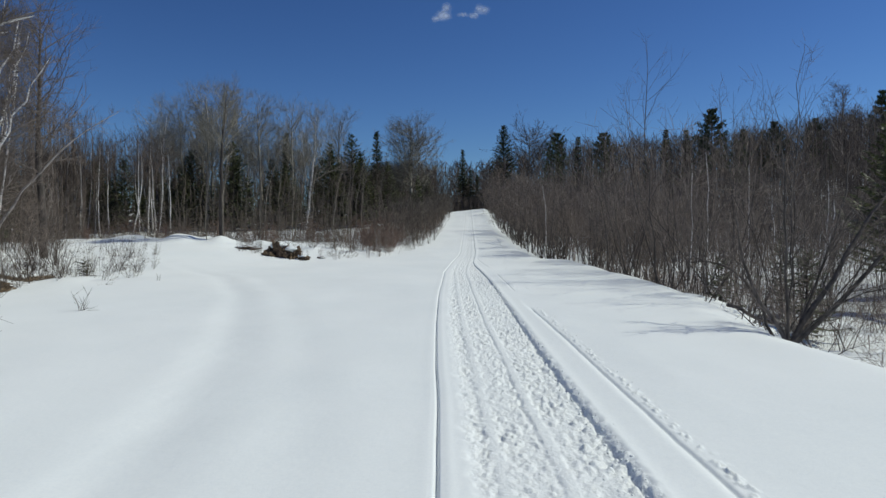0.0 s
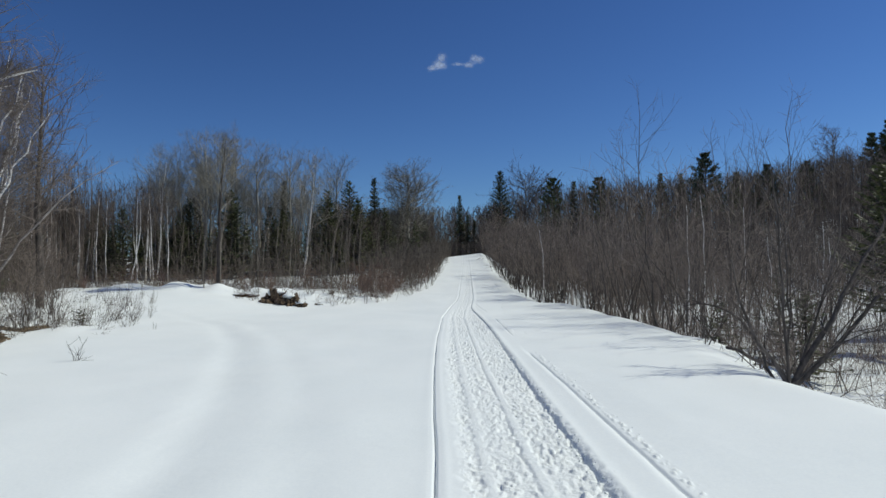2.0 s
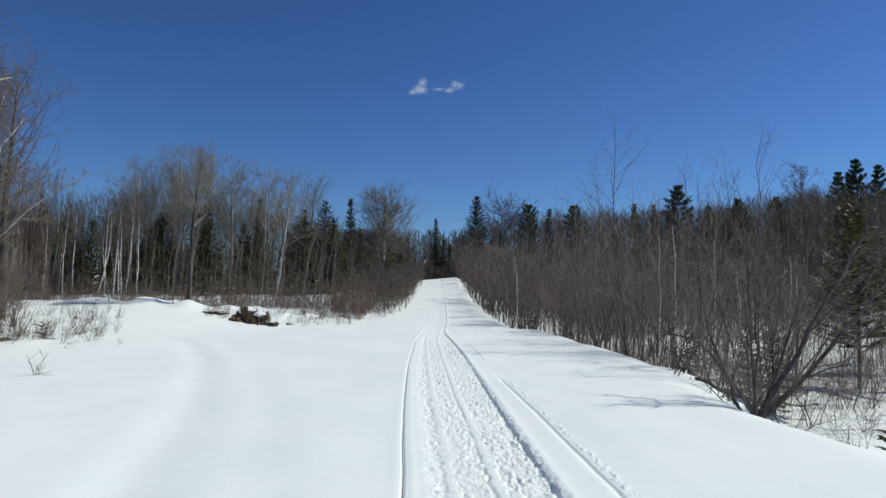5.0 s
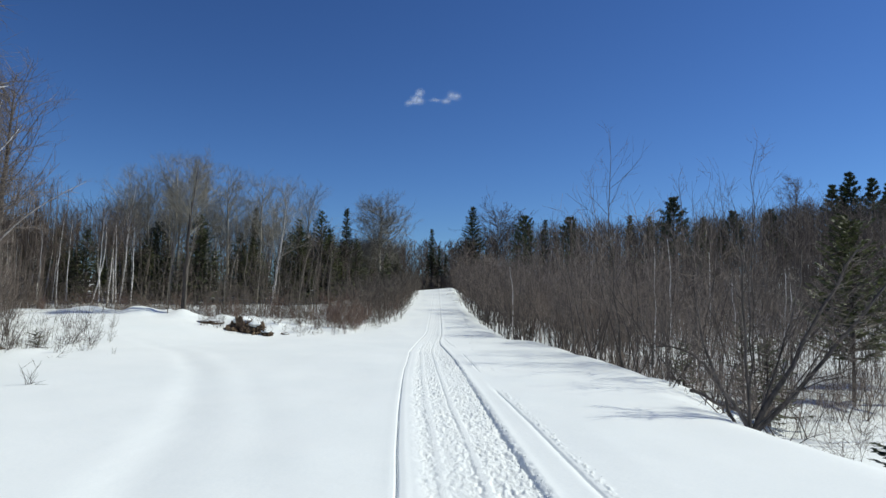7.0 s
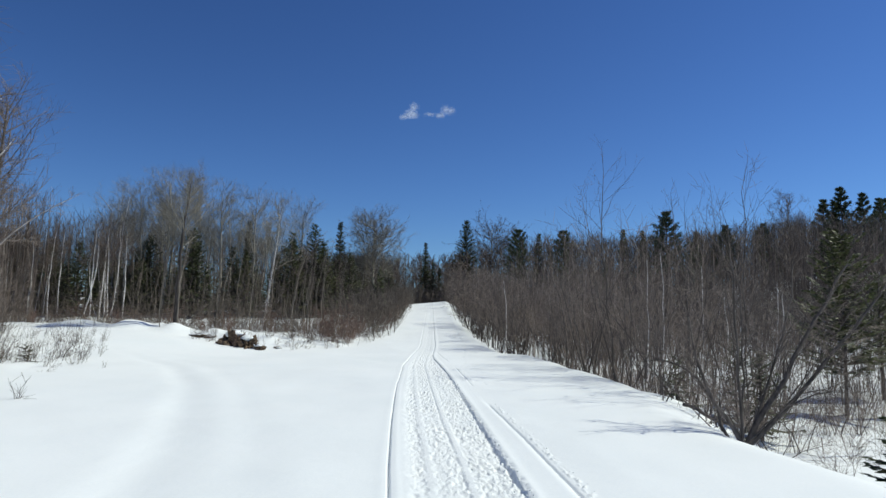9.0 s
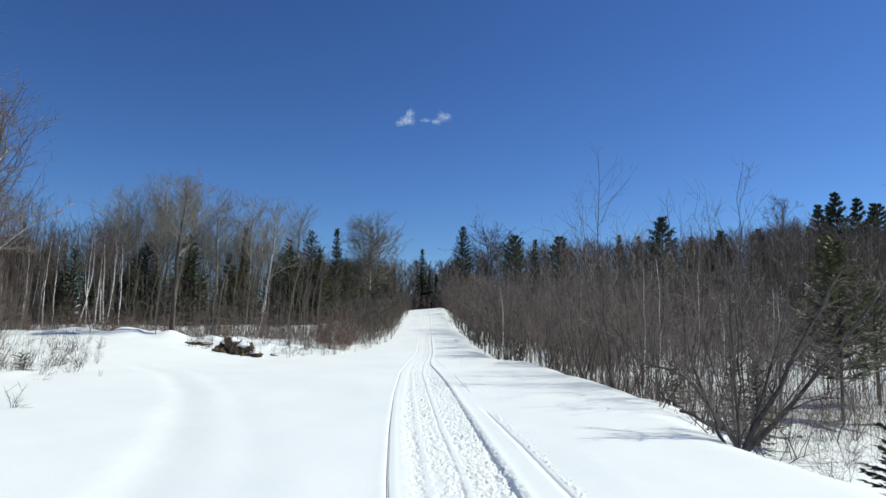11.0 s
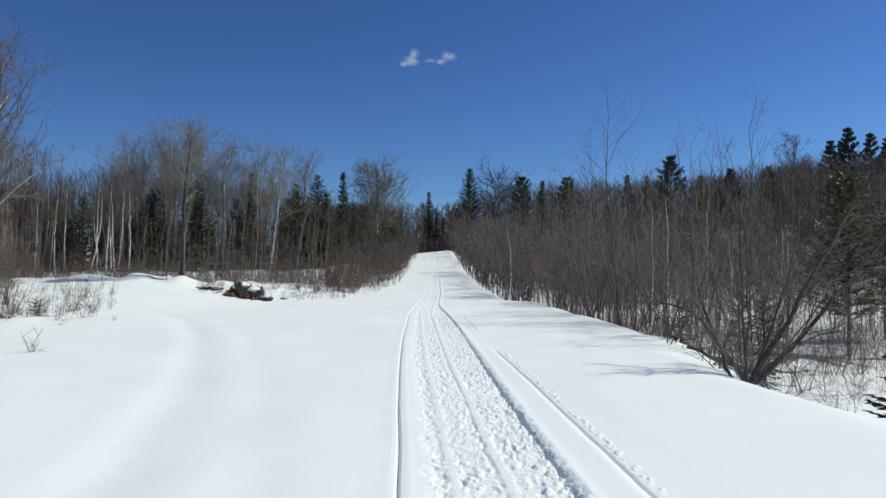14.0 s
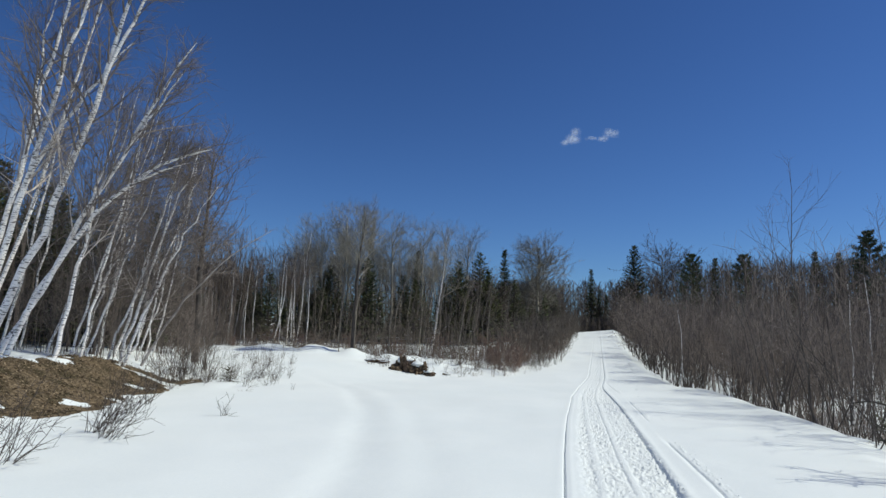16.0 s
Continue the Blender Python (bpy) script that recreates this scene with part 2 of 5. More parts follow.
def right_edge(y):
    return np.interp(y, [0, 6, 7.2, 8.3, 9.8, 11.2, 12.7, 13.9, 14.3, 14.9, 16, 18, 20.6, 22.2, 25.3, 27.6, 28.6, 32.5, 43, 60, 76, 200], [4.5, 4.42, 4.3, 4.16, 4.18, 4.36, 4.74, 5.05, 5.38, 5.12, 5.2, 5.38, 5.42, 5.2, 5.33, 5.15, 3.95, 3.56, 3.5, 4.05, 4.8, 12])


def left_edge(y):
    return np.interp(y, [22, 26.5, 28.5, 31.3, 37.5, 45, 60, 80, 200], [-14, -6, -3.6, -2.05, -0.85, -0.4, 0.1, 0.9, 6.5])


def bend_of(y, at, to, soft=1.3):
    """A broken line through the points, its corners rounded."""
    y = np.asarray(y, float)
    return sum(np.interp(y + k * soft, at, to) for k in (-1, -0.5, 0, 0.5, 1)) / 5


def track_left(y):
    return bend_of(y, [0, 3.3, 6.1, 10, 13.3, 21.9, 26.5, 28.5, 31, 37, 45.5, 60, 80, 120], [-0.06, -0.07, -0.10, -0.14, -0.14, 0.05, 0.34, 0.58, 0.82, 1.10, 1.48, 2.12, 2.85, 4.4])


def track_bend(y):
    """How far the trail has swung from its near line."""
    return -bend_of(y, [0, 13, 22, 26.5, 31, 37, 60, 80], [0, 0, 0.1, 0.34, 0.70, 0.98, 2.0, 2.7])


def track_width(y):
    return bend_of(y, [0, 4, 6.5, 10, 13.3, 18, 22, 25.8, 29.6, 38.7, 53.7, 80], [1.19, 1.20, 1.23, 1.30, 1.36, 1.32, 1.20, 0.90, 0.74, 0.68, 0.62, 0.65])


def bank_line(y):
    return np.interp(y, [-20, 4, 10, 14, 17, 24, 30, 40], [-8.6, -8.8, -9.4, -10.3, -11.2, -14.2, -17, -24])


def height(x, y):
    x, y = np.broadcast_arrays(np.asarray(x, float), np.asarray(y, float))
    road = rise(y)
    # the open field on the near side of the wood climbs a little to its far corner
    field = 0.70 * step(-5, -13, x) * step(16, 29, y)
    wood = 0.55 * step(0.0, 4.0, left_edge(y) - x) * step(27, 32, y)
    left = np.maximum(field, wood) * (1 - 0.65 * step(31.6, 36, y))
    # bank under the leaning birches
    out = bank_line(y) - x
    bank = (0.85 * step(-0.4, 2.2, out) + 0.35 * step(2, 9, out)) * (1 - 0.6 * step(26, 34, y))
    left = np.maximum(left, bank)
    # the fall from the road to the wet ground, and the hill behind it
    fall = x - right_edge(y) - (fbm(y * 0.8, y * 0 + 0.3, 57, 3) - 0.5) * 0.34 * step(40, 20, y)
    low = -(1.15 + 0.5 * step(30, 60, y)) * step(-0.12, 3.2, fall) - 0.25 * step(3, 8, fall)
    hill = 7.2 * step(22, 66, fall + 0.10 * (y - 20)) * step(-40, 60, y) + 1.5 * step(60, 160, x)
    near_hill = 2.0 * step(20, 60, -left_edge(y) * 0 - x - 12) * step(20, 90, y)
    brow = 0.4 * step(62, 80, y) * np.clip((x - 1) / 4, 0, 1)
    h = road + left + low + hill + near_hill + brow
    # drifts
    drift = (fbm(x * 0.22, y * 0.22, 3) - 0.5) * 0.16 + (fbm(x * 0.9, y * 0.5, 9, 3) - 0.5) * 0.035
    calm = step(0.0, 1.2, np.abs(x - track_left(y) - 0.6) - 0.6)
    rough = 1 + 2.2 * step(0.3, 4, fall) + 1.5 * step(0.2, 3, out) + 1.2 * step(-4.5, -1, out) * step(15, 19, y)
    h = h + drift * calm * rough
    # lumpy snow among the weeds below the bank
    h = h + 0.16 * (fbm(x * 1.25, y * 1.25, 141, 3) - 0.5) * step(-4.2, -1.5, out) * step(16, 19, y) * step(33, 28, y)
    # snow heaps at the corner of the wood
    for cx, cy, w, l, top in ((-12.3, 31.0, 0.9, 0.8, 0.40), (-10.3, 30.8, 0.95, 0.7, 0.36), (-11.2, 31.6, 0.5, 0.5, 0.22), (-14.9, 31.5, 1.4, 1.0, 0.20), (-8.6, 30.9, 0.7, 0.6, 0.26), (-7.2, 30.2, 0.8, 0.6, 0.36), (-6.1, 29.8, 0.7, 0.6, 0.22), (-4.6, 30.2, 0.9, 0.6, 0.2), (-3.3, 30.6, 0.8, 0.6, 0.16)):
        swell = np.exp(-(((x - cx) / w) ** 2 + ((y - cy) / l) ** 2) * 1.4)
        h = h + top * swell * (0.55 + 0.9 * fbm(x * 1.7, y * 1.7, 131, 3))
    # an old, drifted-over trail that bends away over the field
    old = np.interp(y, [0, 3.8, 5.2, 9, 15, 20, 24], [-2.3, -2.3, -2.45, -3.2, -4.9, -7.0, -10.5])
    k = step(26, 18, y)
    h = h - 0.042 * k * step(-0.15, 0.13, x - old) * step(0.85, 0.13, x - old)
    h = h - 0.016 * k * step(1.0, 1.2, x - old) * step(1.8, 1.2, x - old)
    return h


def lumps(x, y, size, seed):
    """Broken snow: a crowd of small blunt lumps of uneven height, 0 to 1."""
    p, q = x / size, y / size
    i, j = np.floor(p), np.floor(q)
    top = np.zeros_like(p)
    for a in (-1, 0, 1):
        for b in (-1, 0, 1):
            cx = i + a + hash01(i + a, j + b, seed)
            cy = j + b + hash01(i + a, j + b, seed + 1)
            wide = 0.35 + 0.45 * hash01(i + a, j + b, seed + 2)
            tall = hash01(i + a, j + b, seed + 3) ** 1.4
            squash = 0.7 + 0.6 * hash01(i + a, j + b, seed + 4)
            d = np.sqrt(((p - cx) * squash) ** 2 + ((q - cy) / squash) ** 2) / wide
            top = np.maximum(top, tall * step(1.0, 0.68, d))
    return top


def track_relief(x, y):
    """The snowmobile trail: runner grooves, a trodden middle, a cut edge and a second groove."""
    u, w = x - track_left(y), track_width(y)
    wob = (vnoise(y * 0.7, y * 0, 5) - 0.5) * 0.03
    # runner groove with its low rims
    fade = (1 - 0.5 * step(12.6, 14.5, y)) * (1 - 0.45 * step(26.0, 28.0, y))
    z = -0.045 * fade * np.exp(-(((u + wob) / 0.011) ** 2)) + 0.0035 * np.exp(-(((u + wob + 0.07) / 0.04) ** 2)) + 0.005 * np.exp(-(((u + wob - 0.08) / 0.04) ** 2))
    ragged = (fbm(x * 3, y * 6, 31, 3) - 0.5) * 0.10
    inside = step(0.16, 0.34, u + ragged) * step(0.02, -0.02, u - w + (fbm(y * 9, y * 0, 41, 3) - 0.5) * 0.05)
    # crumbled snow: rounded clods with sharp gaps, at three sizes
    clods = 0.021 * lumps(x, y, 0.085, 51) + 0.019 * lumps(x, y, 0.048, 61) + 0.011 * lumps(x, y, 0.029, 65) + 0.004 * fbm(x * 6, y * 6, 71, 2)
    # flatter stretches between the churned ones
    lump = (clods - 0.019) * (0.55 + 0.45 * step(0.3, 0.6, vnoise(x * 2.5, y * 1.6, 75)))
    lump = lump - 0.012 * step(0.70, 0.88, vnoise(x * 9, y * 7, 77))
    for at, cut in ((0.32, 0.0), (0.70, 0.006)):
        c = x - at + track_bend(y) + (vnoise(y * 0.5, y * 0, 81) - 0.5) * 0.05
        flat = np.exp(-((c / 0.048) ** 4)) * step(0.1, 0.4, vnoise(y * 0.9, y * 0 + at, 83) + 0.25)
        lump = lump * (1 - 0.88 * flat) + 0.005 * flat - cut * np.exp(-(((c + 0.06) / 0.016) ** 2))
    z = z + inside * (-0.018 + lump) * (1 - 0.6 * step(24.5, 27.5, y))
    # clods thrown on the cut edge and the rounded shoulder
    e = u - w
    torn = (fbm(y * 11, y * 0, 43, 3) - 0.5) * 0.055
    z = z + 0.012 * np.exp(-(((e - 0.06) / 0.07) ** 2)) - 0.020 * np.exp(-(((e + 0.020 + torn) / 0.013) ** 2)) + (fbm(x * 18, y * 18, 91, 3) - 0.5) * 0.045 * np.exp(-(((e - 0.02) / 0.045) ** 2))
    s = x - np.interp(y, [0, 3.1, 4.5, 12, 15.5, 20.6, 23.7, 28.7], [1.63, 1.61, 1.595, 1.58, 1.64, 1.68, 1.64, 1.46]) + (vnoise(y * 1.5, y * 0, 95) - 0.5) * 0.008
    live = step(12.2, 11.6, y) + 0.7 * step(15.0, 15.6, y) * step(20.8, 20.2, y) + 0.7 * step(23.4, 24.0, y) * step(28.9, 28.2, y)
    crumbs = np.clip(fbm(x * 30, y * 20, 97, 2) - 0.56, 0, 1) * 0.06 * np.exp(-(((s - 0.10) / 0.04) ** 2))
    z = z + live * (-0.020 * np.exp(-(((s + 0.006 * (vnoise(y * 7, y * 0, 96) - 0.5)) / 0.018) ** 2)) + 0.002 * np.exp(-(((s + 0.06) / 0.04) ** 2)) + 1.5 * crumbs + 0.004 * (fbm(x * 22, y * 9, 99, 2) - 0.5) * np.exp(-(((s - 0.06) / 0.07) ** 2)))
    # the smooth band between edge and groove is a little domed
    z = z + 0.014 * step(0.0, 0.10, e) * step(0.0, -0.10, s) * step(14, 11, y)
    return z * step(95, 60, y) * step(-7, -4, y) * np.where(y > 40, 0.8, 1.0)


def spread(start, stop, first, growth):
    out, s = [start], first
    sign = 1 if stop > start else -1
    while (stop - out[-1]) * sign > 0:
        out.append(out[-1] + sign * s)
        s *= growth
    return out


TRAIL_FROM, TRAIL_TO = -0.55, 2.30


def sheet(name, X, Y, Z, material, label, other=None, mask=None):
    ny, nx = X.shape
    i = np.arange(ny - 1)[:, None] * nx + np.arange(nx - 1)
    quads = np.stack([i, i + 1, i + nx + 1, i + nx], -1)
    me = mesh_of(name, np.stack([X, Y, Z], -1).reshape(-1, 3), quads.reshape(-1, 4), material, smooth=True)
    if other:
        me.materials.append(other)
        me.polygons.foreach_set("material_index", mask[:-1, :-1].astype(np.int32).ravel())
    tagged(new(name, me), label=label, category="snow", kind="structure")


def ground_sheet():
    xs = sorted(set(spread(-17.0, -900, 0.6, 1.13)[1:] + list(np.arange(-17, -1.0, 0.2)) + list(np.arange(-1.0, 2.6, 0.1)) + list(np.arange(2.6, 9, 0.13)) + spread(9, 900, 0.4, 1.11)))
    near = [-7.5]
    while near[-1] < 42:
        near.append(near[-1] + max(0.08 if near[-1] > 2.4 else 0.12, 0.010 * near[-1]))
    ys = sorted(set(spread(-7.5, -300, 0.3, 1.18)[1:] + near + spread(near[-1], 100, 0.5, 1.012)[1:]))
    ys = ys + spread(ys[-1], 1600, 2.0, 1.12)[1:]
    X, Y = np.meshgrid(np.array(xs), np.array(ys))
    u = X - track_left(Y)
    under = step(TRAIL_FROM + 0.25, TRAIL_FROM + 0.40, u) * step(TRAIL_TO - 0.25, TRAIL_TO - 0.40, u) * step(-6.5, -6.0, Y) * step(91, 88, Y)
    sheet("ground", X, Y, height(X, Y) - 0.25 * under, SNOW, "smooth wind-packed white snow over open field and verge")
    # the trail: fine across, finer still at the grooves
    us = np.array(sorted(set(np.round(np.concatenate([np.arange(TRAIL_FROM, -0.06, 0.045), np.arange(-0.06, 0.07, 0.007), np.concatenate([np.arange(0.07, 1.33, 0.0105), np.arange(1.335, 1.62, 0.025)]), np.arange(1.62, 1.92, 0.010), np.arange(1.95, TRAIL_TO + 0.01, 0.05)]), 4))))
    ys = [-7.0]
    while ys[-1] < 92:
        ys.append(ys[-1] + max(0.0105 if ys[-1] > 2.6 else 0.07, 0.0046 * ys[-1]))
    U, Y = np.meshgrid(us, np.array(ys))
    X = U + track_left(Y)
    sheet("snowmobile_trail", X, Y, height(X, Y) + track_relief(X, Y) + 0.0002, SNOW, "trodden white snow trail with runner grooves and footprints",
          PACKED, (U > 0.17 + 0.1 * fbm(X * 4, Y * 4, 19, 2)) & (U < track_width(Y) + 0.05))


ground_sheet()


def ground_z(x, y):
    return float(height(np.array([x]), np.array([y]))[0])


# ---------------------------------------------------------------- kinds of tree
def crown_of(rng, trunk, clear, count, reach, angle, up, limb_r, subs, twigs, twig_len, twig_r, profile=None, seg=2, toward=None):
    """Limbs and twigs on a trunk line: lists of polylines."""
    limbs, fine = [], []
    for k in range(count):
        f = clear + (0.985 - clear) * ((k + rng.random()) / count)
        p, d, r = along(trunk, f)
        g = (f - clear) / (1 - clear)
        size = reach * (profile(g) if profile else (1 - g) ** 0.6 * (0.5 + 0.5 * min(1, g * 5))) * rng.uniform(0.6, 1.15)
        way = aside(rng, d, radians(angle) * rng.uniform(0.7, 1.25))
        if toward is not None:
            way = unit(way + np.array(toward) * 0.5)
        limb = grow(rng, p, way, size, min(limb_r, r * 0.6), 4, 0.13, up)
        limbs.append(limb)
        lines = [limb]
        for _ in range(max(1, int(subs * rng.uniform(0.7, 1.3)))):
            q, e, rr = along(limb, rng.uniform(0.2, 0.95))
            sub = grow(rng, q, aside(rng, e, radians(rng.uniform(25, 55))), size * rng.uniform(0.25, 0.5), rr * 0.6, 3, 0.15, up)
            limbs.append((np.delete(sub[0], 1, 0), np.delete(sub[1], 1)))
            lines.append(sub)
        for line in lines:
            for _ in range(max(1, int(twigs * (1 - 0.45 * g) * rng.uniform(0.6, 1.4)))):
                q, e, rr = along(line, rng.uniform(0.25, 1.0))
                fine.append(grow(rng, q, aside(rng, e, radians(rng.uniform(15, 55))), twig_len * (1 - 0.35 * g) * rng.uniform(0.5, 1.2), twig_r, seg, 0.18, up * 0.6, 0.4))
    return limbs, fine


def stem_line(base, top, bow, n=10, r=0.1, tip=0.15, rng=None, wobble=0.0, taper=0.85):
    """A trunk from base to top that bows sideways by bow (a vector) at mid-height."""
    s = np.linspace(0, 1, n + 1)[:, None]
    pts = np.array(base) * (1 - s) + np.array(top) * s + np.array(bow) * (4 * s * (1 - s))
    if rng is not None:
        pts[1:] += rng.normal(0, wobble, (n, 3)) * (1, 1, 0)
    return pts, r * (1 - s[:, 0]) ** taper * (1 - tip) + r * tip


def bare_tree(name, m, label, category, group, trunks, crowns, bark_mat, limb_mat, twig_mat, trunk_sides=8, bark_label="", limb_parts=0):
    """A leafless tree: trunk, limbs and twigs as its parts."""
    ob = thing(name, m, label, category, group)
    stems = [part("trunk", mesh_of("trunk", *tubes([line], trunk_sides), bark_mat, True), ob, bark_label) for line in trunks]
    limbs = [l for c in crowns for l in c[0]]
    fine = [l for c in crowns for l in c[1]]
    if limb_parts:
        for line in limbs[:limb_parts]:
            part("limb", mesh_of("limb", *tubes([line], 5), limb_mat, True), stems[0])
        limbs = limbs[limb_parts:]
    tagged(part("limbwork", mesh_of("limbwork", *tubes(limbs, 4), LIMB_BROWN if limb_parts else limb_mat, True), ob), kind="stuff")
    tagged(part("crown", mesh_of("crown", *tubes(fine, 3), twig_mat), ob, "crown of fine bare twigs"), kind="stuff")
    return ob


def diamonds(centres, ways, sides, lengths, widths):
    """Small leaf-shaped quads: needles' sprays."""
    c, w, s = np.array(centres), np.array(ways), np.array(sides)
    l, b = np.array(lengths)[:, None], np.array(widths)[:, None]
    v = np.stack([c, c + w * l * 0.45 + s * b, c + w * l, c + w * l * 0.45 - s * b], 1).reshape(-1, 3)
    return v, np.arange(len(v)).reshape(-1, 4)


def conifer(name, m, label, group, seed, tall, wide, needle_mat, clear=0.06, step_m=0.33, ragged=0.25, droop=-0.22, spray=0.34, per=6, slim=1.0, stout=1.0):
    """Fir or spruce: whorls of drooping boughs that carry sprays of needles."""
    rng = np.random.default_rng(seed)
    ob = thing(name, m, label, "conifer", group)
    trunk = stem_line((0, 0, -0.3), (rng.normal(0, 0.05), rng.normal(0, 0.05), tall), (0, 0, 0), 8, (tall * 0.014 + 0.02) * stout, 0.1)
    part("trunk", mesh_of("trunk", *tubes([trunk], 7), SPRUCE_BARK, True), ob)
    boughs, c, w, s, ln, wd = [], [], [], [], [], []
    z = tall * clear
    while z < tall * 0.985:
        f = z / tall
        r = wide * (1 - f) ** slim * rng.uniform(0.85, 1.1) + 0.10
        n = int(5 + 4 * (1 - f) + rng.integers(0, 3))
        turn = rng.uniform(0, 6.28)
        for k in range(n):
            a = turn + 6.283 * k / n + rng.normal(0, 0.18)
            reach = r * (1 - ragged * rng.random() ** 1.5)
            way = np.array([math.cos(a), math.sin(a), droop + 0.75 * f])
            line = grow(rng, (0, 0, z + rng.normal(0, 0.06)), way, reach, 0.012 + 0.006 * reach, 4, 0.05, 0.045, 0.3)
            boughs.append(line)
            for g in np.linspace(0.22, 1.0, max(3, int(per * reach / wide * 1.3) + 2)):
                q, e, _ = along(line, min(g, 0.999))
                side = unit(np.cross(e, (0, 0, 1)))
                for sg in (-1, 1, 0):
                    d = unit(e * 0.8 + side * sg * rng.uniform(0.6, 1.1) + (0, 0, rng.uniform(-0.35, 0.12)))
                    c.append(q)
                    w.append(d)
                    s.append(unit(np.cross(d, rng.normal(0, 0.35, 3) + (0, 0, 1))))
                    ln.append(spray * rng.uniform(0.6, 1.2) * (0.5 + 0.5 * (1 - f)))
                    wd.append(spray * 0.19)
        z += step_m * rng.uniform(0.8, 1.2) * (1 - 0.45 * f)
    boughs = [(p[::2], r[::2]) for p, r in boughs]
    tagged(part("boughwork", mesh_of("boughwork", *tubes(boughs, 3), SPRUCE_BARK), ob), kind="stuff")
    tagged(part("foliage", mesh_of("foliage", *diamonds(c, w, s, ln, wd), needle_mat), ob, "dark green needle sprays"), kind="stuff")
    return ob


def pine(name, m, label, group, seed, tall, wide, clear=0.25, whorls=11, tuft=0.33):
    """White pine: long uneven limbs with tufts of needles, gaps between the layers."""
    rng = np.random.default_rng(seed)
    ob = thing(name, m, label, "conifer", group)
    trunk = stem_line((0, 0, -0.3), (rng.normal(0, 0.2), rng.normal(0, 0.2), tall), (0, 0, 0), 8, tall * 0.013 + 0.02, 0.12)
    part("trunk", mesh_of("trunk", *tubes([trunk], 7), SPRUCE_BARK, True), ob)
    boughs, c, w, s, ln, wd = [], [], [], [], [], []
    for k in range(whorls):
        f = clear + (0.99 - clear) * (k + 0.3 * rng.random()) / whorls
        p, _, _ = along(trunk, f)
        n = rng.integers(4, 7)
        turn = rng.uniform(0, 6.28)
        for j in range(n):
            a = turn + 6.283 * j / n + rng.normal(0, 0.3)
            g = (f - clear) / (1 - clear)
            reach = wide * (1 - g) ** 0.9 * (0.85 + 0.5 * g) * rng.uniform(0.5, 1.12) + 0.12
            line = grow(rng, p, (math.cos(a), math.sin(a), 0.12 + 0.7 * g * g), reach, 0.03 * tall / 12 + 0.01, 4, 0.08, 0.09, 0.3)
            boughs.append(line)
            for h in np.linspace(0.3, 1.0, 8):
                q0, e, _ = along(line, min(h, 0.999))
                for _ in range(3):
                    q = q0 + rng.normal(0, reach * 0.07, 3) * (1, 1, 0.45)
                    for _ in range(5):
                        d = unit(e * 0.7 + rng.normal(0, 0.6, 3) + (0, 0, 0.3))
                        c.append(q)
                        w.append(d)
                        s.append(unit(np.cross(d, rng.normal(0, 1, 3))))
                        ln.append(tuft * rng.uniform(0.7, 1.3))
                        wd.append(tuft * 0.12)
    tagged(part("boughwork", mesh_of("boughwork", *tubes(boughs, 4), SPRUCE_BARK), ob), kind="stuff")
    tagged(part("foliage", mesh_of("foliage", *diamonds(c, w, s, ln, wd), NEEDLE_PINE), ob, "green pine needle tufts"), kind="stuff")
    return ob


def shrub(name, m, label, group, seed, tall, stems, flare, stem_r, stem_mat, twig_mat, subs=9, twigs=4, twig_len=0.45, twig_r=0.0045, seg=1, wobble=0.10, category="shrub", up=0.05, joined=False, toward=(0, 0, 0), low=0.25):
    """A clump of stems from one root, with side shoots and twigs."""
    rng = np.random.default_rng(seed)
    ob = thing(name, m, label, category, group)
    main, limbs, fine = [], [], []
    for k in range(stems):
        a, lean = rng.uniform(0, 6.283), flare * rng.uniform(0.2, 1.0)
        h = tall * rng.uniform(0.55, 1.0)
        p = (rng.normal(0, 0.10 * tall / 3), rng.normal(0, 0.10 * tall / 3), -0.25)
        line = grow(rng, p, (math.cos(a) * lean + toward[0], math.sin(a) * lean + toward[1], 1), h, stem_r * rng.uniform(0.6, 1.1), 6, wobble, up, 0.25)
        main.append(line)
        for _ in range(int(subs * rng.uniform(0.7, 1.3))):
            q, e, r = along(line, rng.uniform(low, 0.98))
            sub = grow(rng, q, aside(rng, e, radians(rng.uniform(25, 60))), h * rng.uniform(0.12, 0.32), max(r * 0.5, twig_r), 2, 0.14, up)
            limbs.append(sub)
            for _ in range(int(twigs * rng.uniform(0.6, 1.4)) + 1):
                q2, e2, _ = along(sub, rng.uniform(0.2, 1.0))
                fine.append(grow(rng, q2, aside(rng, e2, radians(rng.uniform(20, 55))), twig_len * rng.uniform(0.5, 1.3), twig_r, seg, 0.18, up, 0.5))
    if joined:
        tagged(part("stemwork", mesh_of("stemwork", *tubes(main, 4), stem_mat, True), ob), kind="stuff")
    else:
        for line in main:
            part("stem", mesh_of("stem", *tubes([line], 6), stem_mat, True), ob)
    limbs = [(p, r) for p, r in limbs] + fine
    tagged(part("crown", mesh_of("crown", *tubes(limbs, 3), twig_mat), ob, "crown of fine bare twigs"), kind="stuff")
    return ob


def placed(x, y, turn=0.0, scale=1.0, sink=0.0, dz=0.0):
    return pose(x, y, ground_z(x, y) - sink + dz, 0, 0, turn) @ Matrix.Diagonal((scale, scale, scale, 1))


def room(x, y, top):
    """How tall a thing at x, y is whose top is at that height in the world."""
    return top - ground_z(x, y)


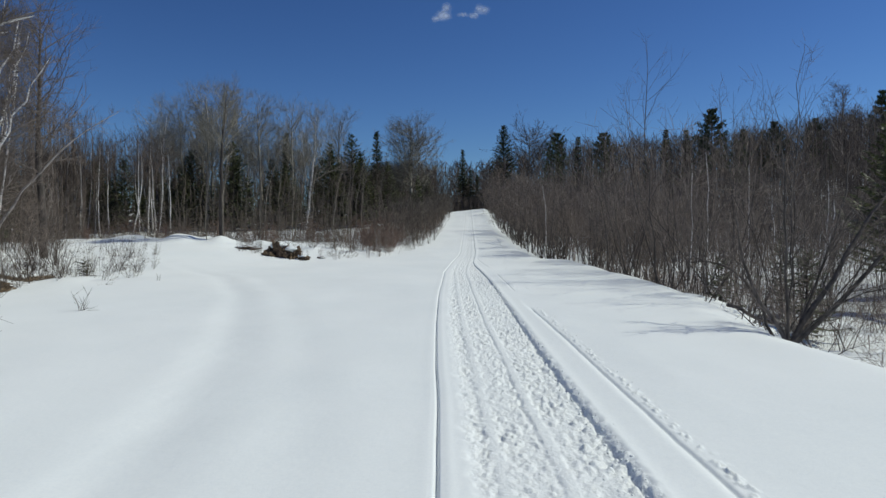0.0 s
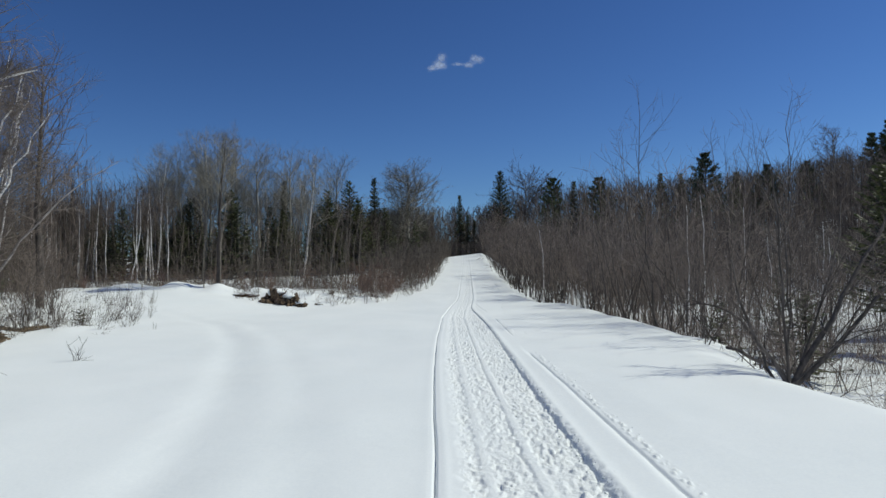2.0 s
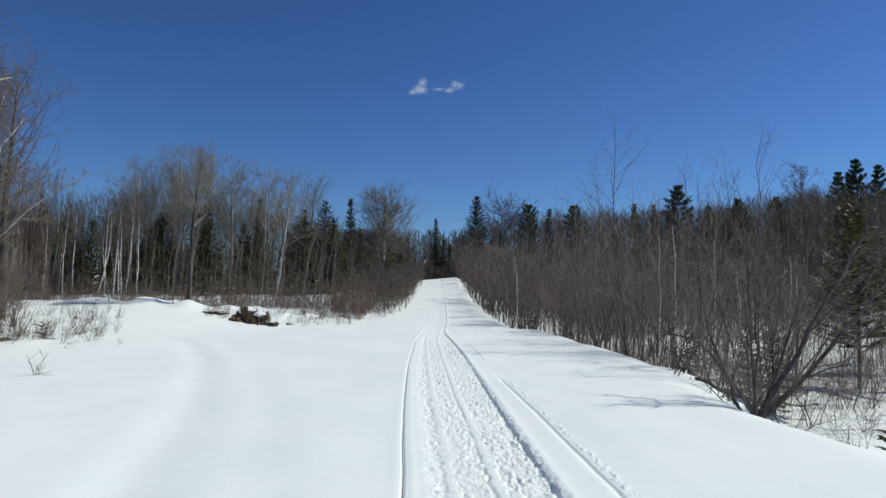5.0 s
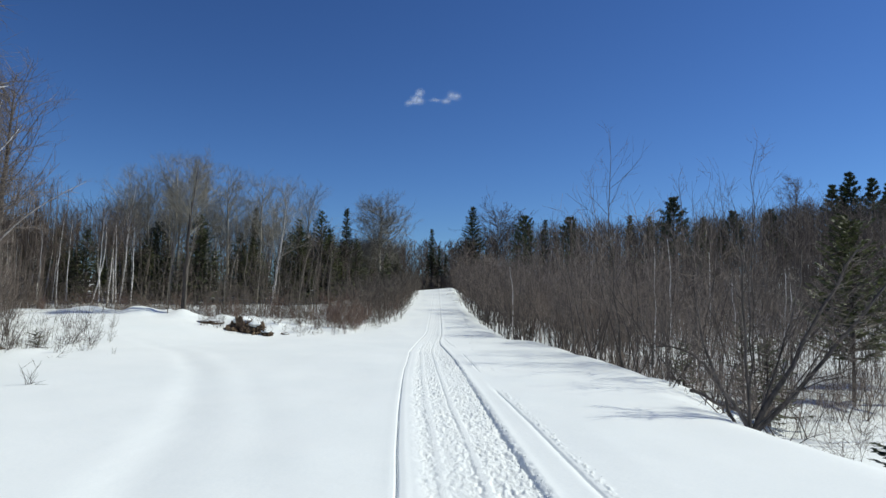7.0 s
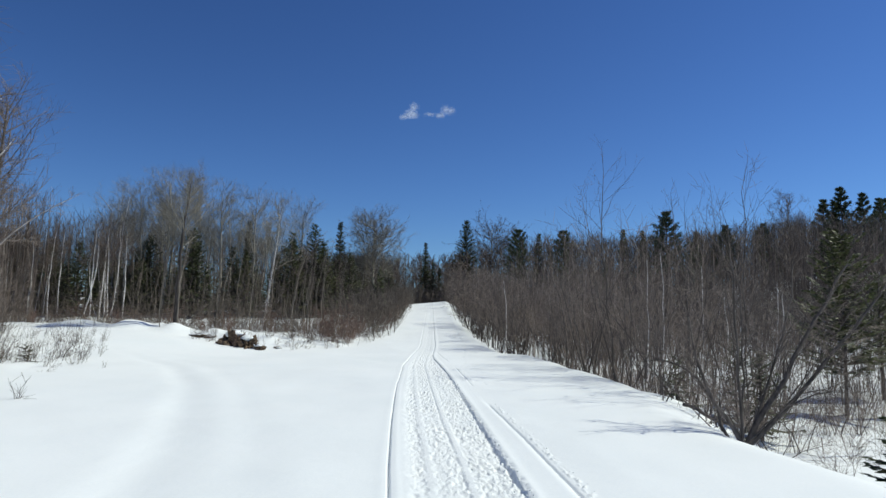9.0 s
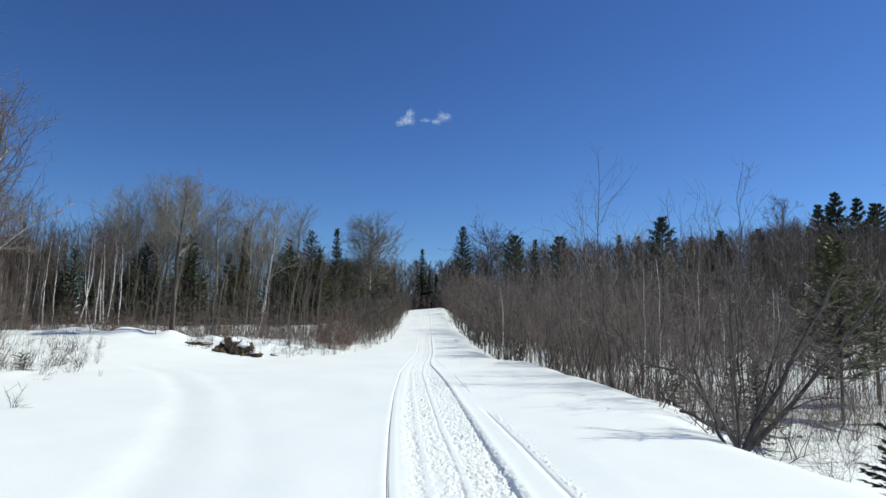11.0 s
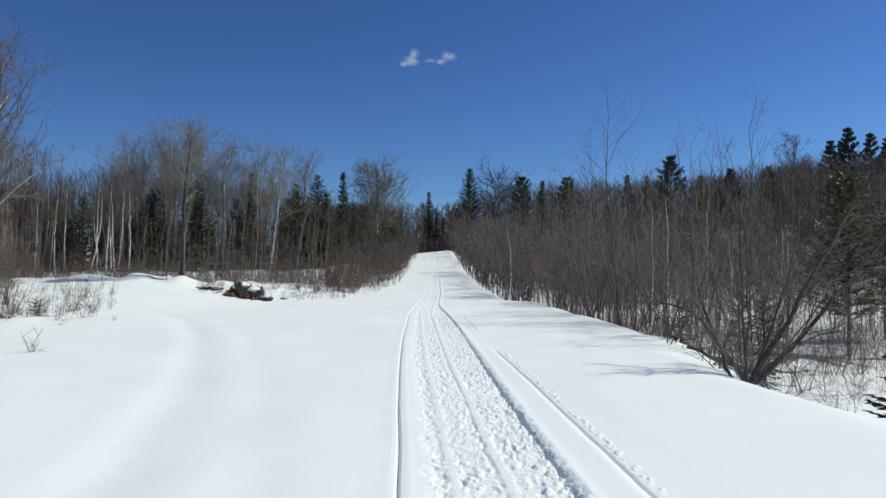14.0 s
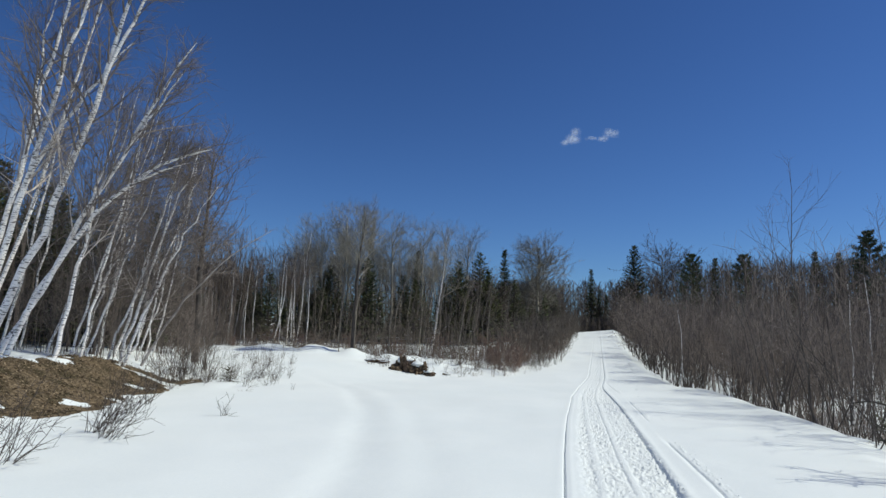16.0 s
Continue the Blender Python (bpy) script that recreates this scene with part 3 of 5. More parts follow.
def far_wood(name, spots, seed, tall, label, material, spread_m=1.3, limbs=42, thick=0.016, stem=0.06, top=None, low=0.18, lean=0.05, even=0.0, full=0.75):
    """Bare trees too far off to tell apart, as one mesh."""
    rng = np.random.default_rng(seed)
    stems, fine = [], []
    zs = height(np.array([s[0] for s in spots]), np.array([s[1] for s in spots]))
    for (x, y), z in zip(spots, zs):
        h = tall * rng.uniform(0.65, 1.1) if top is None else max(0.5, top(x, y) - z) * (rng.uniform(0.84, 1.06) * (1 - even) + even)
        foot = np.array([x, y, z - 0.3])
        tip = foot + (rng.normal(0, lean * h), rng.normal(0, 0.04 * h), h)
        stems.append((np.array([foot, (foot + tip) / 2 + rng.normal(0, 0.1, 3), tip]), np.array([stem, stem * 0.65, 0.012]) * rng.uniform(0.6, 1.2)))
        f = rng.uniform(low, 1.0, limbs)
        a = rng.uniform(0, 6.283, limbs)
        reach = spread_m * (1.15 - f * full) * rng.uniform(0.4, 1.1, limbs) * h / 8
        p = foot + (tip - foot) * f[:, None]
        q = p + np.stack([np.cos(a) * reach, np.sin(a) * reach, reach * rng.uniform(0.7, 1.9, limbs)], -1)
        mid = (p + q) / 2 + rng.normal(0, 0.09, (limbs, 3))
        for k in range(limbs):
            fine.append((np.array([p[k], mid[k], q[k]]) if k % 3 == 0 else np.array([p[k] + (mid[k] - p[k]) * 0.3, q[k] + rng.normal(0, 0.3, 3)]), np.array([thick, thick * 0.8, thick * 0.4]) if k % 3 == 0 else np.array([thick * 0.8, thick * 0.4])))
    v1, f1 = tubes(stems, 4)
    v2, f2 = tubes(fine, 3)
    tagged(new(name, mesh_of(name, np.concatenate([v1, v2]), np.concatenate([f1, f2 + len(v1)]), material)), label=label, category="wood", kind="stuff")


def far_firs(name, spots, seed, top, label):
    """Dark conifers too deep in the wood to tell apart, as one mesh."""
    rng = np.random.default_rng(seed)
    c, w, s, ln, wd = [], [], [], [], []
    for x, y in spots:
        z = ground_z(x, y)
        h = max(2.5, top(x, y) - z) * rng.uniform(0.6, 1.0)
        r = h * rng.uniform(0.13, 0.22)
        n = 240
        f = rng.random(n) ** 1.2
        a = rng.uniform(0, 6.283, n)
        reach = r * (1 - f) + 0.12
        p = np.stack([x + np.cos(a) * reach * 0.25, y + np.sin(a) * reach * 0.25, z + h * (0.05 + 0.93 * f)], -1)
        d = np.stack([np.cos(a), np.sin(a), -0.35 + 0.8 * f + rng.normal(0, 0.15, n)], -1)
        d /= np.linalg.norm(d, axis=1, keepdims=True)
        side = np.cross(d, np.array([0, 0, 1.0]) + rng.normal(0, 0.4, (n, 3)))
        side /= np.linalg.norm(side, axis=1, keepdims=True)
        c.append(p)
        w.append(d)
        s.append(side)
        ln.append(reach * rng.uniform(0.7, 1.1, n))
        wd.append(0.05 + 0.10 * reach)
    v, f = diamonds(np.concatenate(c), np.concatenate(w), np.concatenate(s), np.concatenate(ln), np.concatenate(wd))
    tagged(new(name, mesh_of(name, v, f, NEEDLE_FIR)), label=label, category="wood", kind="stuff")


# ---------------------------------------------------------------- near birches on the bank
def near_birch(x, y, top, bow, r, seed, limb=None, clear=0.35, count=30, reach=2.2, label="leaning white paper birch with bare purple-brown twigs", twigs=8):
    """A leaning birch: top is where its stem ends, relative to the foot."""
    rng = np.random.default_rng(seed)
    trunk = stem_line((0, 0, -0.3), top, bow, 14, r * 0.8, 0.12, rng, 0.036, 0.6)
    trunks, crowns = [trunk], [crown_of(rng, trunk, clear, count, reach, 42, 0.02, r * 0.24, 4, twigs, 0.62, 0.0040, seg=2 if r > 0.06 else 1, toward=(0.35, -0.1, 0.05))]
    if limb:
        f, end, bend = limb
        p, _, rr = along(trunk, f)
        side = stem_line(p, np.array(end), bend, 9, rr * 0.8, 0.15, rng, 0.03, 0.6)
        trunks.append(side)
        crowns.append(crown_of(rng, side, 0.35, 18, 1.5, 40, 0.04, 0.016, 3, 8, 0.6, 0.0038, seg=2))
    return bare_tree("birch_tree", placed(x, y), label, "tree", "birches on the bank", trunks, crowns, BIRCH, LIMB_BIRCH, TWIG_BIRCH, 9, "white peeling bark with dark marks", 14)


BIRCHES = [
    # x, y, top, bow, radius, seed, side limb
    (-15.3, 14.2, (2.1, 0.1, 10.8), (0.30, 0, 0), 0.10, 1, (0.5, (1.5, 0.2, 9.4), (-0.1, 0, 0))),
    (-14.75, 14.0, (2.55, 0.2, 11.0), (0.0, 0, 0), 0.115, 2, (0.42, (3.5, 0.3, 8.0), (0.0, 0, 0.2))),
    (-14.4, 14.0, (3.6, 0.0, 11.0), (0.40, 0, 0), 0.125, 3, (0.6, (4.5, 0.2, 10.8), (-0.1, 0, 0.1))),
    (-15.9, 15.2, (2.9, 0.2, 11.2), (0.25, 0, 0), 0.08, 4, None),
    (-14.0, 14.1, (4.75, 0.0, 7.9), (-0.05, 0, 0.1), 0.095, 5, (0.66, (4.55, 0.1, 7.35), (0.0, 0, 0.0))),
    (-13.65, 13.9, (5.15, 0.0, 5.05), (-0.28, 0, 1.15), 0.090, 7, (0.62, (4.6, -0.1, 4.7), (0.0, 0, 0.08))),
    (-12.45, 14.1, (1.15, 0.2, 6.8), (0.0, 0, 0), 0.07, 6, None),
]
for x, y, top, bow, r, seed, limb in BIRCHES:
    near_birch(x, y, top, bow, r, seed, limb, count=24, reach=2.9, twigs=8)
# the slender ones: x, y, top, bow, radius
SLENDER = [
    (-12.6, 15.2, (1.3, 0.2, 6.6), (-0.05, 0, 0), 0.045), (-15.1, 18.2, (2.2, 0.1, 7.4), (0.0, 0, 0), 0.05), (-14.4, 19.0, (1.9, 0.2, 7.2), (-0.1, 0, 0), 0.06),
    (-12.86, 17.1, (2.1, 0.0, 6.4), (-0.12, 0, 0), 0.062), (-12.6, 16.9, (2.5, 0.2, 5.3), (-0.2, 0, 0.1), 0.055), 
    (-13.2, 17.0, (2.0, 0.2, 6.9), (0.1, 0, 0), 0.045), (-12.95, 17.6, (1.9, 0.2, 6.2), (-0.1, 0, 0), 0.045), (-14.1, 16.5, (1.9, 0.3, 7.2), (0.1, 0, 0), 0.045), (-13.6, 16.6, (2.1, 0.2, 7.0), (0.1, 0, 0), 0.04),
    (-13.8, 19.2, (1.6, 0.2, 7.0), (0.1, 0, 0), 0.04), (-15.5, 19.5, (1.0, 0.1, 9.0), (0.12, 0, 0), 0.055), (-16.8, 17.0, (1.6, 0.1, 9.5), (0.12, 0, 0), 0.055),
    (-17.6, 18.5, (1.4, 0.1, 9.5), (0.12, 0, 0), 0.05), (-14.8, 21.5, (1.1, 0.1, 7.4), (0.12, 0, 0), 0.045), (-16.2, 22.5, (1.1, 0.1, 8.2), (0.12, 0, 0), 0.045), (-14.6, 17.4, (2.0, 0.2, 7.6), (0.12, 0, 0), 0.04),
    (-15.2, 17.0, (2.1, 0.2, 8.2), (0.12, 0, 0), 0.045), (-14.3, 20.3, (1.2, 0.2, 6.6), (0.0, 0, 0), 0.04), (-16.2, 20.2, (1.7, 0.2, 8.0), (0.1, 0, 0), 0.045),
]
for k, (x, y, top, bow, r) in enumerate(SLENDER):
    near_birch(x, y, top, bow, r, 20 + k, None, 0.25, 26, 2.0, "slender white birch leaning over the snow bank", 7)
g = np.random.default_rng(48)
bent = stem_line((0, 0, -0.3), (4.05, 0.3, 4.3), (-0.35, 0, 0.42), 12, 0.046, 0.12, g, 0.03)
bare_tree("bent_sapling", placed(-13.4, 18.8), "thin brown bare sapling bent far over the bank", "tree", "birches on the bank", [bent], [crown_of(g, bent, 0.4, 16, 1.2, 40, 0.04, 0.010, 2, 4, 0.5, 0.005, seg=2)], LIMB_BIRCH, TWIG_ALDER, TWIG_ALDER, 7, "pale brown bark", 5)

# ---------------------------------------------------------------- models, each first set where one of them stands
rng = random.Random(5)


def dome_top(g):
    return 0.34 + 0.66 * (1 - g) ** 0.7


def globe_top(g):
    return max(0.28, math.sqrt(max(0.0, 1 - ((g - 0.3) / 0.75) ** 2)))


def bare(x, y, top, seed, lean=(0, 0), r=0.12, reach=3.6, clear=0.42, count=38, kind="aspen", profile=dome_top, twigs=15, angle=40, twig_r=0.0034, up=0.07, wobble=0.03, twig_mat=TWIG_GREY):
    """A tall leafless tree whose top is at that height in the world."""
    g = np.random.default_rng(seed)
    tall = room(x, y, top)
    trunk = stem_line((0, 0, -0.4), (lean[0], lean[1], tall * 0.9), (g.normal(0, 0.15), g.normal(0, 0.1), 0), 10, r, 0.1, g, wobble)
    crown = crown_of(g, trunk, clear, count, reach, angle, up, r * 0.16, 6, twigs, 0.62, twig_r, profile, seg=1)
    bark_mat, label = {"aspen": (ASPEN, "tall leafless grey aspen with an upswept crown"), "birch": (BIRCH, "tall white birch at the edge of the wood"),
                       "ash": (ALDER, "tall dark leafless tree with spreading limbs")}[kind]
    return bare_tree(kind + "_tree", placed(x, y), label, "tree", "bare trees of the wood", [trunk], [crown], bark_mat, twig_mat, twig_mat, 7)


A = [bare(-19.9, 47, 10.6, 101, (0.4, 0), 0.11, kind="birch"), bare(-16.9, 47, 12.0, 102, (0.2, 0), 0.15, 3.9), bare(-14.6, 48, 11.5, 103, (-0.4, 0)),
     bare(-9.6, 46, 10.2, 104, (0.9, 0), 0.10, 2.6, kind="birch"), bare(-18.6, 48, 11.0, 105, (-0.5, 0), 0.12)]
bare(-2.9, 60, 11.3, 110, (0.1, 0), 0.18, 3.5, 0.34, 120, profile=globe_top, twigs=22, angle=66, twig_r=0.0042, twig_mat=TWIG_GREY, up=0.055)
bare(12.9, 96, 16.4, 111, (0, 0), 0.24, 5.6, 0.5, 70, profile=globe_top, twigs=14, angle=66, twig_r=0.012, twig_mat=TWIG_WOOD, up=0.07)
bare(-14.55, 24, 10.0, 112, (0.1, 0), 0.15, 3.0, 0.36, 44, kind="ash", profile=globe_top, twigs=11, angle=52, twig_r=0.0042, twig_mat=TWIG_ALDER)
bare(-10.4, 31.0, 8.6, 114, (0.35, 0), 0.125, 2.2, 0.5, 34, kind="ash", twigs=16, twig_r=0.0032)
bare(47.4, 78, 18.6, 113, (0, 0), 0.14, 2.6, 0.5, 34, profile=globe_top, twigs=9, angle=48, twig_r=0.010, twig_mat=TWIG_WOOD)
for k, (x, y) in enumerate([(-13.2, 48), (-11, 49), (-15.8, 49.5), (-17.6, 50), (-21.5, 50), (-12.2, 52), (-10, 51), (-19, 53), (-14, 54), (-8.2, 53), (-22.5, 53), (-16, 55), (-20, 56), (-12.5, 57)]):
    copy_thing(A[(1, 2, 4, 1, 0, 2, 3)[k % 7]], placed(x, y, rng.uniform(0, 360), rng.uniform(0.80, 0.98)))
# thin white birches of the far corner
W = [bare(-25.2 + 2.1 * k, 48, 7.4, 120 + k, (0.3 - 0.5 * k, 0), 0.045, 1.6, 0.55, 14, kind="birch", twigs=4, twig_r=0.007, wobble=0.015, twig_mat=TWIG_WOOD) for k in range(3)]
for k in range(46):
    y = 40.5 + 8 * rng.random()
    x = -y * (0.40 + 0.22 * rng.random())
    copy_thing(W[k % 3], placed(x, y, rng.uniform(0, 360), rng.uniform(0.8, 1.12)))
# slim poles along the wood's edge
P = []
for k in range(4):
    g = np.random.default_rng(300 + k)
    trunk = stem_line((0, 0, -0.3), (g.normal(0.7, 0.5), 0, 5.4), (g.normal(0, 0.3), 0, 0), 8, 0.034, 0.15, g, 0.03)
    P.append(bare_tree("sapling", placed(-12 + 2.2 * k, 36 + k), "slender pale sapling with thin upright branches", "tree", "saplings of the wood's edge", [trunk],
                       [crown_of(g, trunk, 0.3, 14, 1.0, 30, 0.1, 0.008, 2, 4, 0.5, 0.004, seg=1)], POLE, TWIG_WOOD, TWIG_WOOD, 6))
for k in range(24):
    y = 34.5 + 25 * rng.random() ** 1.3
    x = left_edge(y) - 1.0 - (17 if y < 44 else 12) * rng.random()
    copy_thing(P[k % 4], placed(float(x), y, rng.uniform(-50, 50), rng.uniform(0.6, 1.05)))

for k in range(26):
    y = 30.6 + 5.0 * rng.random()
    x = min(-3.6, float(left_edge(y)) - 0.6) - 9.5 * rng.random()
    copy_thing(P[k % 4], placed(x, y, rng.uniform(-50, 50), rng.uniform(0.35, 0.95)))

# ---------------------------------------------------------------- conifers
FIR_LABEL = "dark green fir among bare trees"
F = [conifer("fir_tree", placed(-14.4, 45.5), FIR_LABEL, "firs of the wood", 401, room(-14.4, 45.5, 7.4), 2.7, NEEDLE_FIR, ragged=0.45, spray=0.34, per=9),
     conifer("fir_tree", placed(-6.8, 50), FIR_LABEL, "firs of the wood", 402, room(-6.8, 50, 8.4), 2.6, NEEDLE_FIR, ragged=0.5, slim=0.75, spray=0.33, per=9),
     conifer("fir_tree", placed(-5.7, 58), "dark slim spire-shaped fir", "firs of the wood", 403, room(-5.7, 58, 9.9), 1.1, NEEDLE_FIR, slim=0.9, ragged=0.4)]
FIR_TALL = (room(-14.4, 45.5, 7.4), room(-6.8, 50, 8.4), room(-5.7, 58, 9.9))
for model, x, y, top in ((2, -11.7, 50, 8.7), (0, -8.4, 50, 7.2), (0, -19.4, 50, 6.9), (2, -16, 52, 7.2), (1, -13, 55, 7.5), (0, -21.4, 44.5, 6.2), (1, -23.5, 45, 6.0), (0, -19.8, 46, 5.4), (1, -26.5, 46, 6.0), (0, -25, 47.5, 6.4), (0, -17.6, 45, 5.2), (0, -11.2, 47, 6.0), (1, -4.4, 53, 6.6),
                         (0, -20.8, 53, 6.2), (2, -30, 54, 7), (1, -10.2, 56, 7.4), (2, -7.5, 60, 7.5), (0, -3.9, 66, 7.3), (1, -1.5, 72, 7.0), (0, -18, 56, 7.4), (1, -22.8, 57, 7), (0, -26, 58, 7),
                         (0, -12.6, 49, 6.6), (1, -15.6, 50, 6.8), (0, -9.9, 52, 6.4), (1, -5.4, 55, 6.6), (0, -7.6, 47.5, 5.4), (0, -20.5, 19.5, 7.2), (1, -18.6, 21.0, 6.6), (0, -19.4, 20.2, 6.0), (1, -21.0, 23.0, 7.6), (1, -22.5, 22, 8.2), (0, -18.8, 23.5, 6.4), (2, -17.2, 24.5, 6.6), (2, 3.1, 96, 12.6), (2, 4.2, 95, 9.7), (2, 5.2, 96, 9.0), (2, 16.2, 78, 12.0), (2, 26.6, 78, 12.8), (2, 29.0, 78, 12.7), (2, 41.1, 60, 13.6), (2, 38.0, 78, 12.5), (1, -8.2, 48.5, 7.6), (0, -6.0, 49, 7.0), (1, -18.6, 49, 7.2)):
    copy_thing(F[model], placed(x, y, rng.uniform(0, 360), room(x, y, top) / FIR_TALL[model]))
conifer("spruce_tree", placed(8.9, 94), "big dark spruce above the thicket", "conifers of the hill", 410, room(8.9, 94, 15.8), 4.3, NEEDLE_FIR, slim=0.8, ragged=0.35, spray=0.42, per=15)
PN = [pine("pine_tree", placed(30.7, 75), "broad white pine above the bare thicket", "conifers of the hill", 421, room(30.7, 75, 14.6), 3.4, 0.4, whorls=12),
      pine("pine_tree", placed(39.8, 60), "ragged white pine on the hill", "conifers of the hill", 422, room(39.8, 60, 13.6), 2.2, 0.35, whorls=15, tuft=0.25)]
PINE_TALL = (room(30.7, 75, 14.6), room(39.8, 60, 13.6))
for model, x, y, top in ((0, 14.0, 78, 12.4), (0, 19.4, 78, 12.4), (1, 42.3, 60, 14.9), (1, 44.4, 60, 14.4), (0, 39.5, 78, 13.5), (1, 47, 62, 14.3), (0, 44.1, 78, 13.9), (0, 51, 66, 15.0), (1, 34.5, 76, 12.4)):
    copy_thing(PN[model], placed(x, y, rng.uniform(0, 360), room(x, y, top) / PINE_TALL[model]))
conifer("fir_tree", placed(15.0, 21.7), "young olive-green fir standing in the low snow", "young conifers", 430, 6.3, 2.7, NEEDLE_YOUNG, clear=0.22, step_m=0.27, spray=0.28, per=14, stout=0.65, ragged=0.8, slim=0.6, droop=-0.02)
conifer("fir_tree", placed(19.6, 26), "young olive-green fir standing in the low snow", "young conifers", 431, 5.0, 2.0, NEEDLE_YOUNG, clear=0.36, step_m=0.36, spray=0.26, per=11, ragged=0.8, slim=0.6, droop=-0.02)
conifer("fir_sapling", placed(-10.55, 19.3), "small snowed-in fir seedling among weeds", "young conifers", 433, 0.5, 0.38, NEEDLE_YOUNG, clear=0.05, step_m=0.15, spray=0.10, per=4, ragged=0.8)
conifer("fir_sapling", placed(6.1, 7.7), "small green fir sapling poking out of the snow", "young conifers", 432, 1.5, 0.5, NEEDLE_YOUNG, clear=0.12, step_m=0.11, spray=0.13, per=9, ragged=0.4)

for k, (x, y, tall) in enumerate([(8.0, 14.4, 1.9), (9.4, 18.2, 2.2), (6.6, 15.6, 1.2)]):
    conifer("fir_sapling", placed(x, y), "small olive-green fir half hidden in the alders", "young conifers", 440 + k, tall, tall * 0.45, NEEDLE_YOUNG, clear=0.1, step_m=0.22, spray=0.13, per=9, ragged=0.8, slim=0.7)

# ---------------------------------------------------------------- the alder thicket beside the road
ALDER_LABEL = "bare brown alder clump on the road bank"
S = [shrub("alder_shrub", placed(7.0 + 0.7 * k, 16 + 3 * k), ALDER_LABEL, "alders beside the road", 500 + k, 4.9, 7, 0.55, 0.021, ALDER, TWIG_ALDER, subs=8, twigs=5, twig_len=0.5, twig_r=0.0042, low=0.38) for k in range(4)]
T = [shrub("alder_shrub", placed(6.0 + 0.7 * k, 34 + 3 * k), ALDER_LABEL, "alders beside the road", 520 + k, 5.2, 11, 0.42, 0.022, ALDER, TWIG_ALDER, subs=7, twigs=4, twig_len=0.55, twig_r=0.0072, joined=True, low=0.34) for k in range(4)]
for k in range(21):
    y = 15.5 + 14.5 * (k + rng.random()) / 21
    off = 0.6 + 5.0 * rng.random() ** 1.3
    x = float(right_edge(y)) + off
    copy_thing(S[k % 4], placed(x, y, rng.uniform(0, 360), rng.uniform(0.7, 1.05)))
for k in range(66):
    y = 25 + 60 * ((k + rng.random()) / 66) ** 1.2
    off = 0.8 + 5 * rng.random() ** 1.4
    x = float(right_edge(y)) + off
    copy_thing(T[k % 4], placed(x, y, rng.uniform(0, 360), rng.uniform(0.6, 0.9) * (1 if y < 34 else 1.2)))
# the big leaning alder at the lip of the bank, and its neighbours
ALDER_BIG = "dark many-stemmed alder leaning out over the bank"
def leaning_alder(x, y, stems, seed, label):
    """An old alder whose thick stems spread from one root; stems: top, bow, radius."""
    g = np.random.default_rng(seed)
    ob = thing("alder_tree", placed(x, y), label, "shrub", "alders beside the road")
    limbs, fine = [], []
    for top, bow, r in stems:
        line = stem_line((g.normal(0, 0.06), g.normal(0, 0.06), -0.10), top, bow, 9, r, 0.3, g, 0.02)
        stem = part("stem", mesh_of("stem", *tubes([line], 8), ALDER, True), ob)
        big, small = crown_of(g, line, 0.25, 13 if top[0] > 0.8 else 6, 0.95 if top[0] > 0.8 else 0.6, 45, 0.02, 0.010, 3, 4, 0.4, 0.003, dome_top, seg=2)
        for limb in big[:1]:
            part("limb", mesh_of("limb", *tubes([limb], 5), ALDER, True), stem)
        limbs += big[1:]
        fine += small
    tagged(part("limbwork", mesh_of("limbwork", *tubes(limbs, 4), ALDER, True), ob), kind="stuff")
    tagged(part("crown", mesh_of("crown", *tubes(fine, 3), TWIG_ALDER), ob, "crown of fine bare twigs"), kind="stuff")


leaning_alder(4.72, 9.0, [((2.3, 1.0, 2.6), (0.0, 0, 0.02), 0.042), ((2.75, 0.6, 2.4), (0.05, 0, -0.08), 0.038), ((1.6, 1.3, 2.6), (0.15, 0, 0.1), 0.022), ((-0.5, 0.5, 1.7), (-0.15, 0, 0.0), 0.034),
                          ((0.05, 0.4, 3.0), (0.03, 0, 0), 0.024), ((-0.95, 1.2, 1.0), (0.1, 0, 0.42), 0.024), ((0.5, 0.9, 2.7), (0.0, 0, 0), 0.017), ((1.6, 0.1, 0.7), (0.1, 0, 0.25), 0.014)], 540, ALDER_BIG)
shrub("alder_shrub", placed(5.15, 9.8), "dark alder with low arching stems", "alders beside the road", 541, 1.6, 5, 0.9, 0.018, ALDER, TWIG_ALDER, subs=8, twigs=4, twig_len=0.35, twig_r=0.0035, seg=2, toward=(-0.3, 0.2), wobble=0.12, up=-0.04)
for k, (x, y, tall, n) in enumerate([(5.6, 11.0, 1.9, 5), (6.0, 12.6, 2.8, 6), (7.3, 12.4, 2.4, 4), (8.4, 13.6, 2.6, 4), (10.6, 12.4, 2.4, 5), (5.6, 14, 3.2, 7), (6.7, 14.3, 2.9, 5)]):
    shrub("alder_shrub", placed(x, y), ALDER_LABEL, "alders beside the road", 550 + k, tall, n, 0.75, 0.013, ALDER, TWIG_ALDER, subs=7, twigs=4, twig_len=0.4, twig_r=0.0032, seg=2, wobble=0.15, up=0.0)
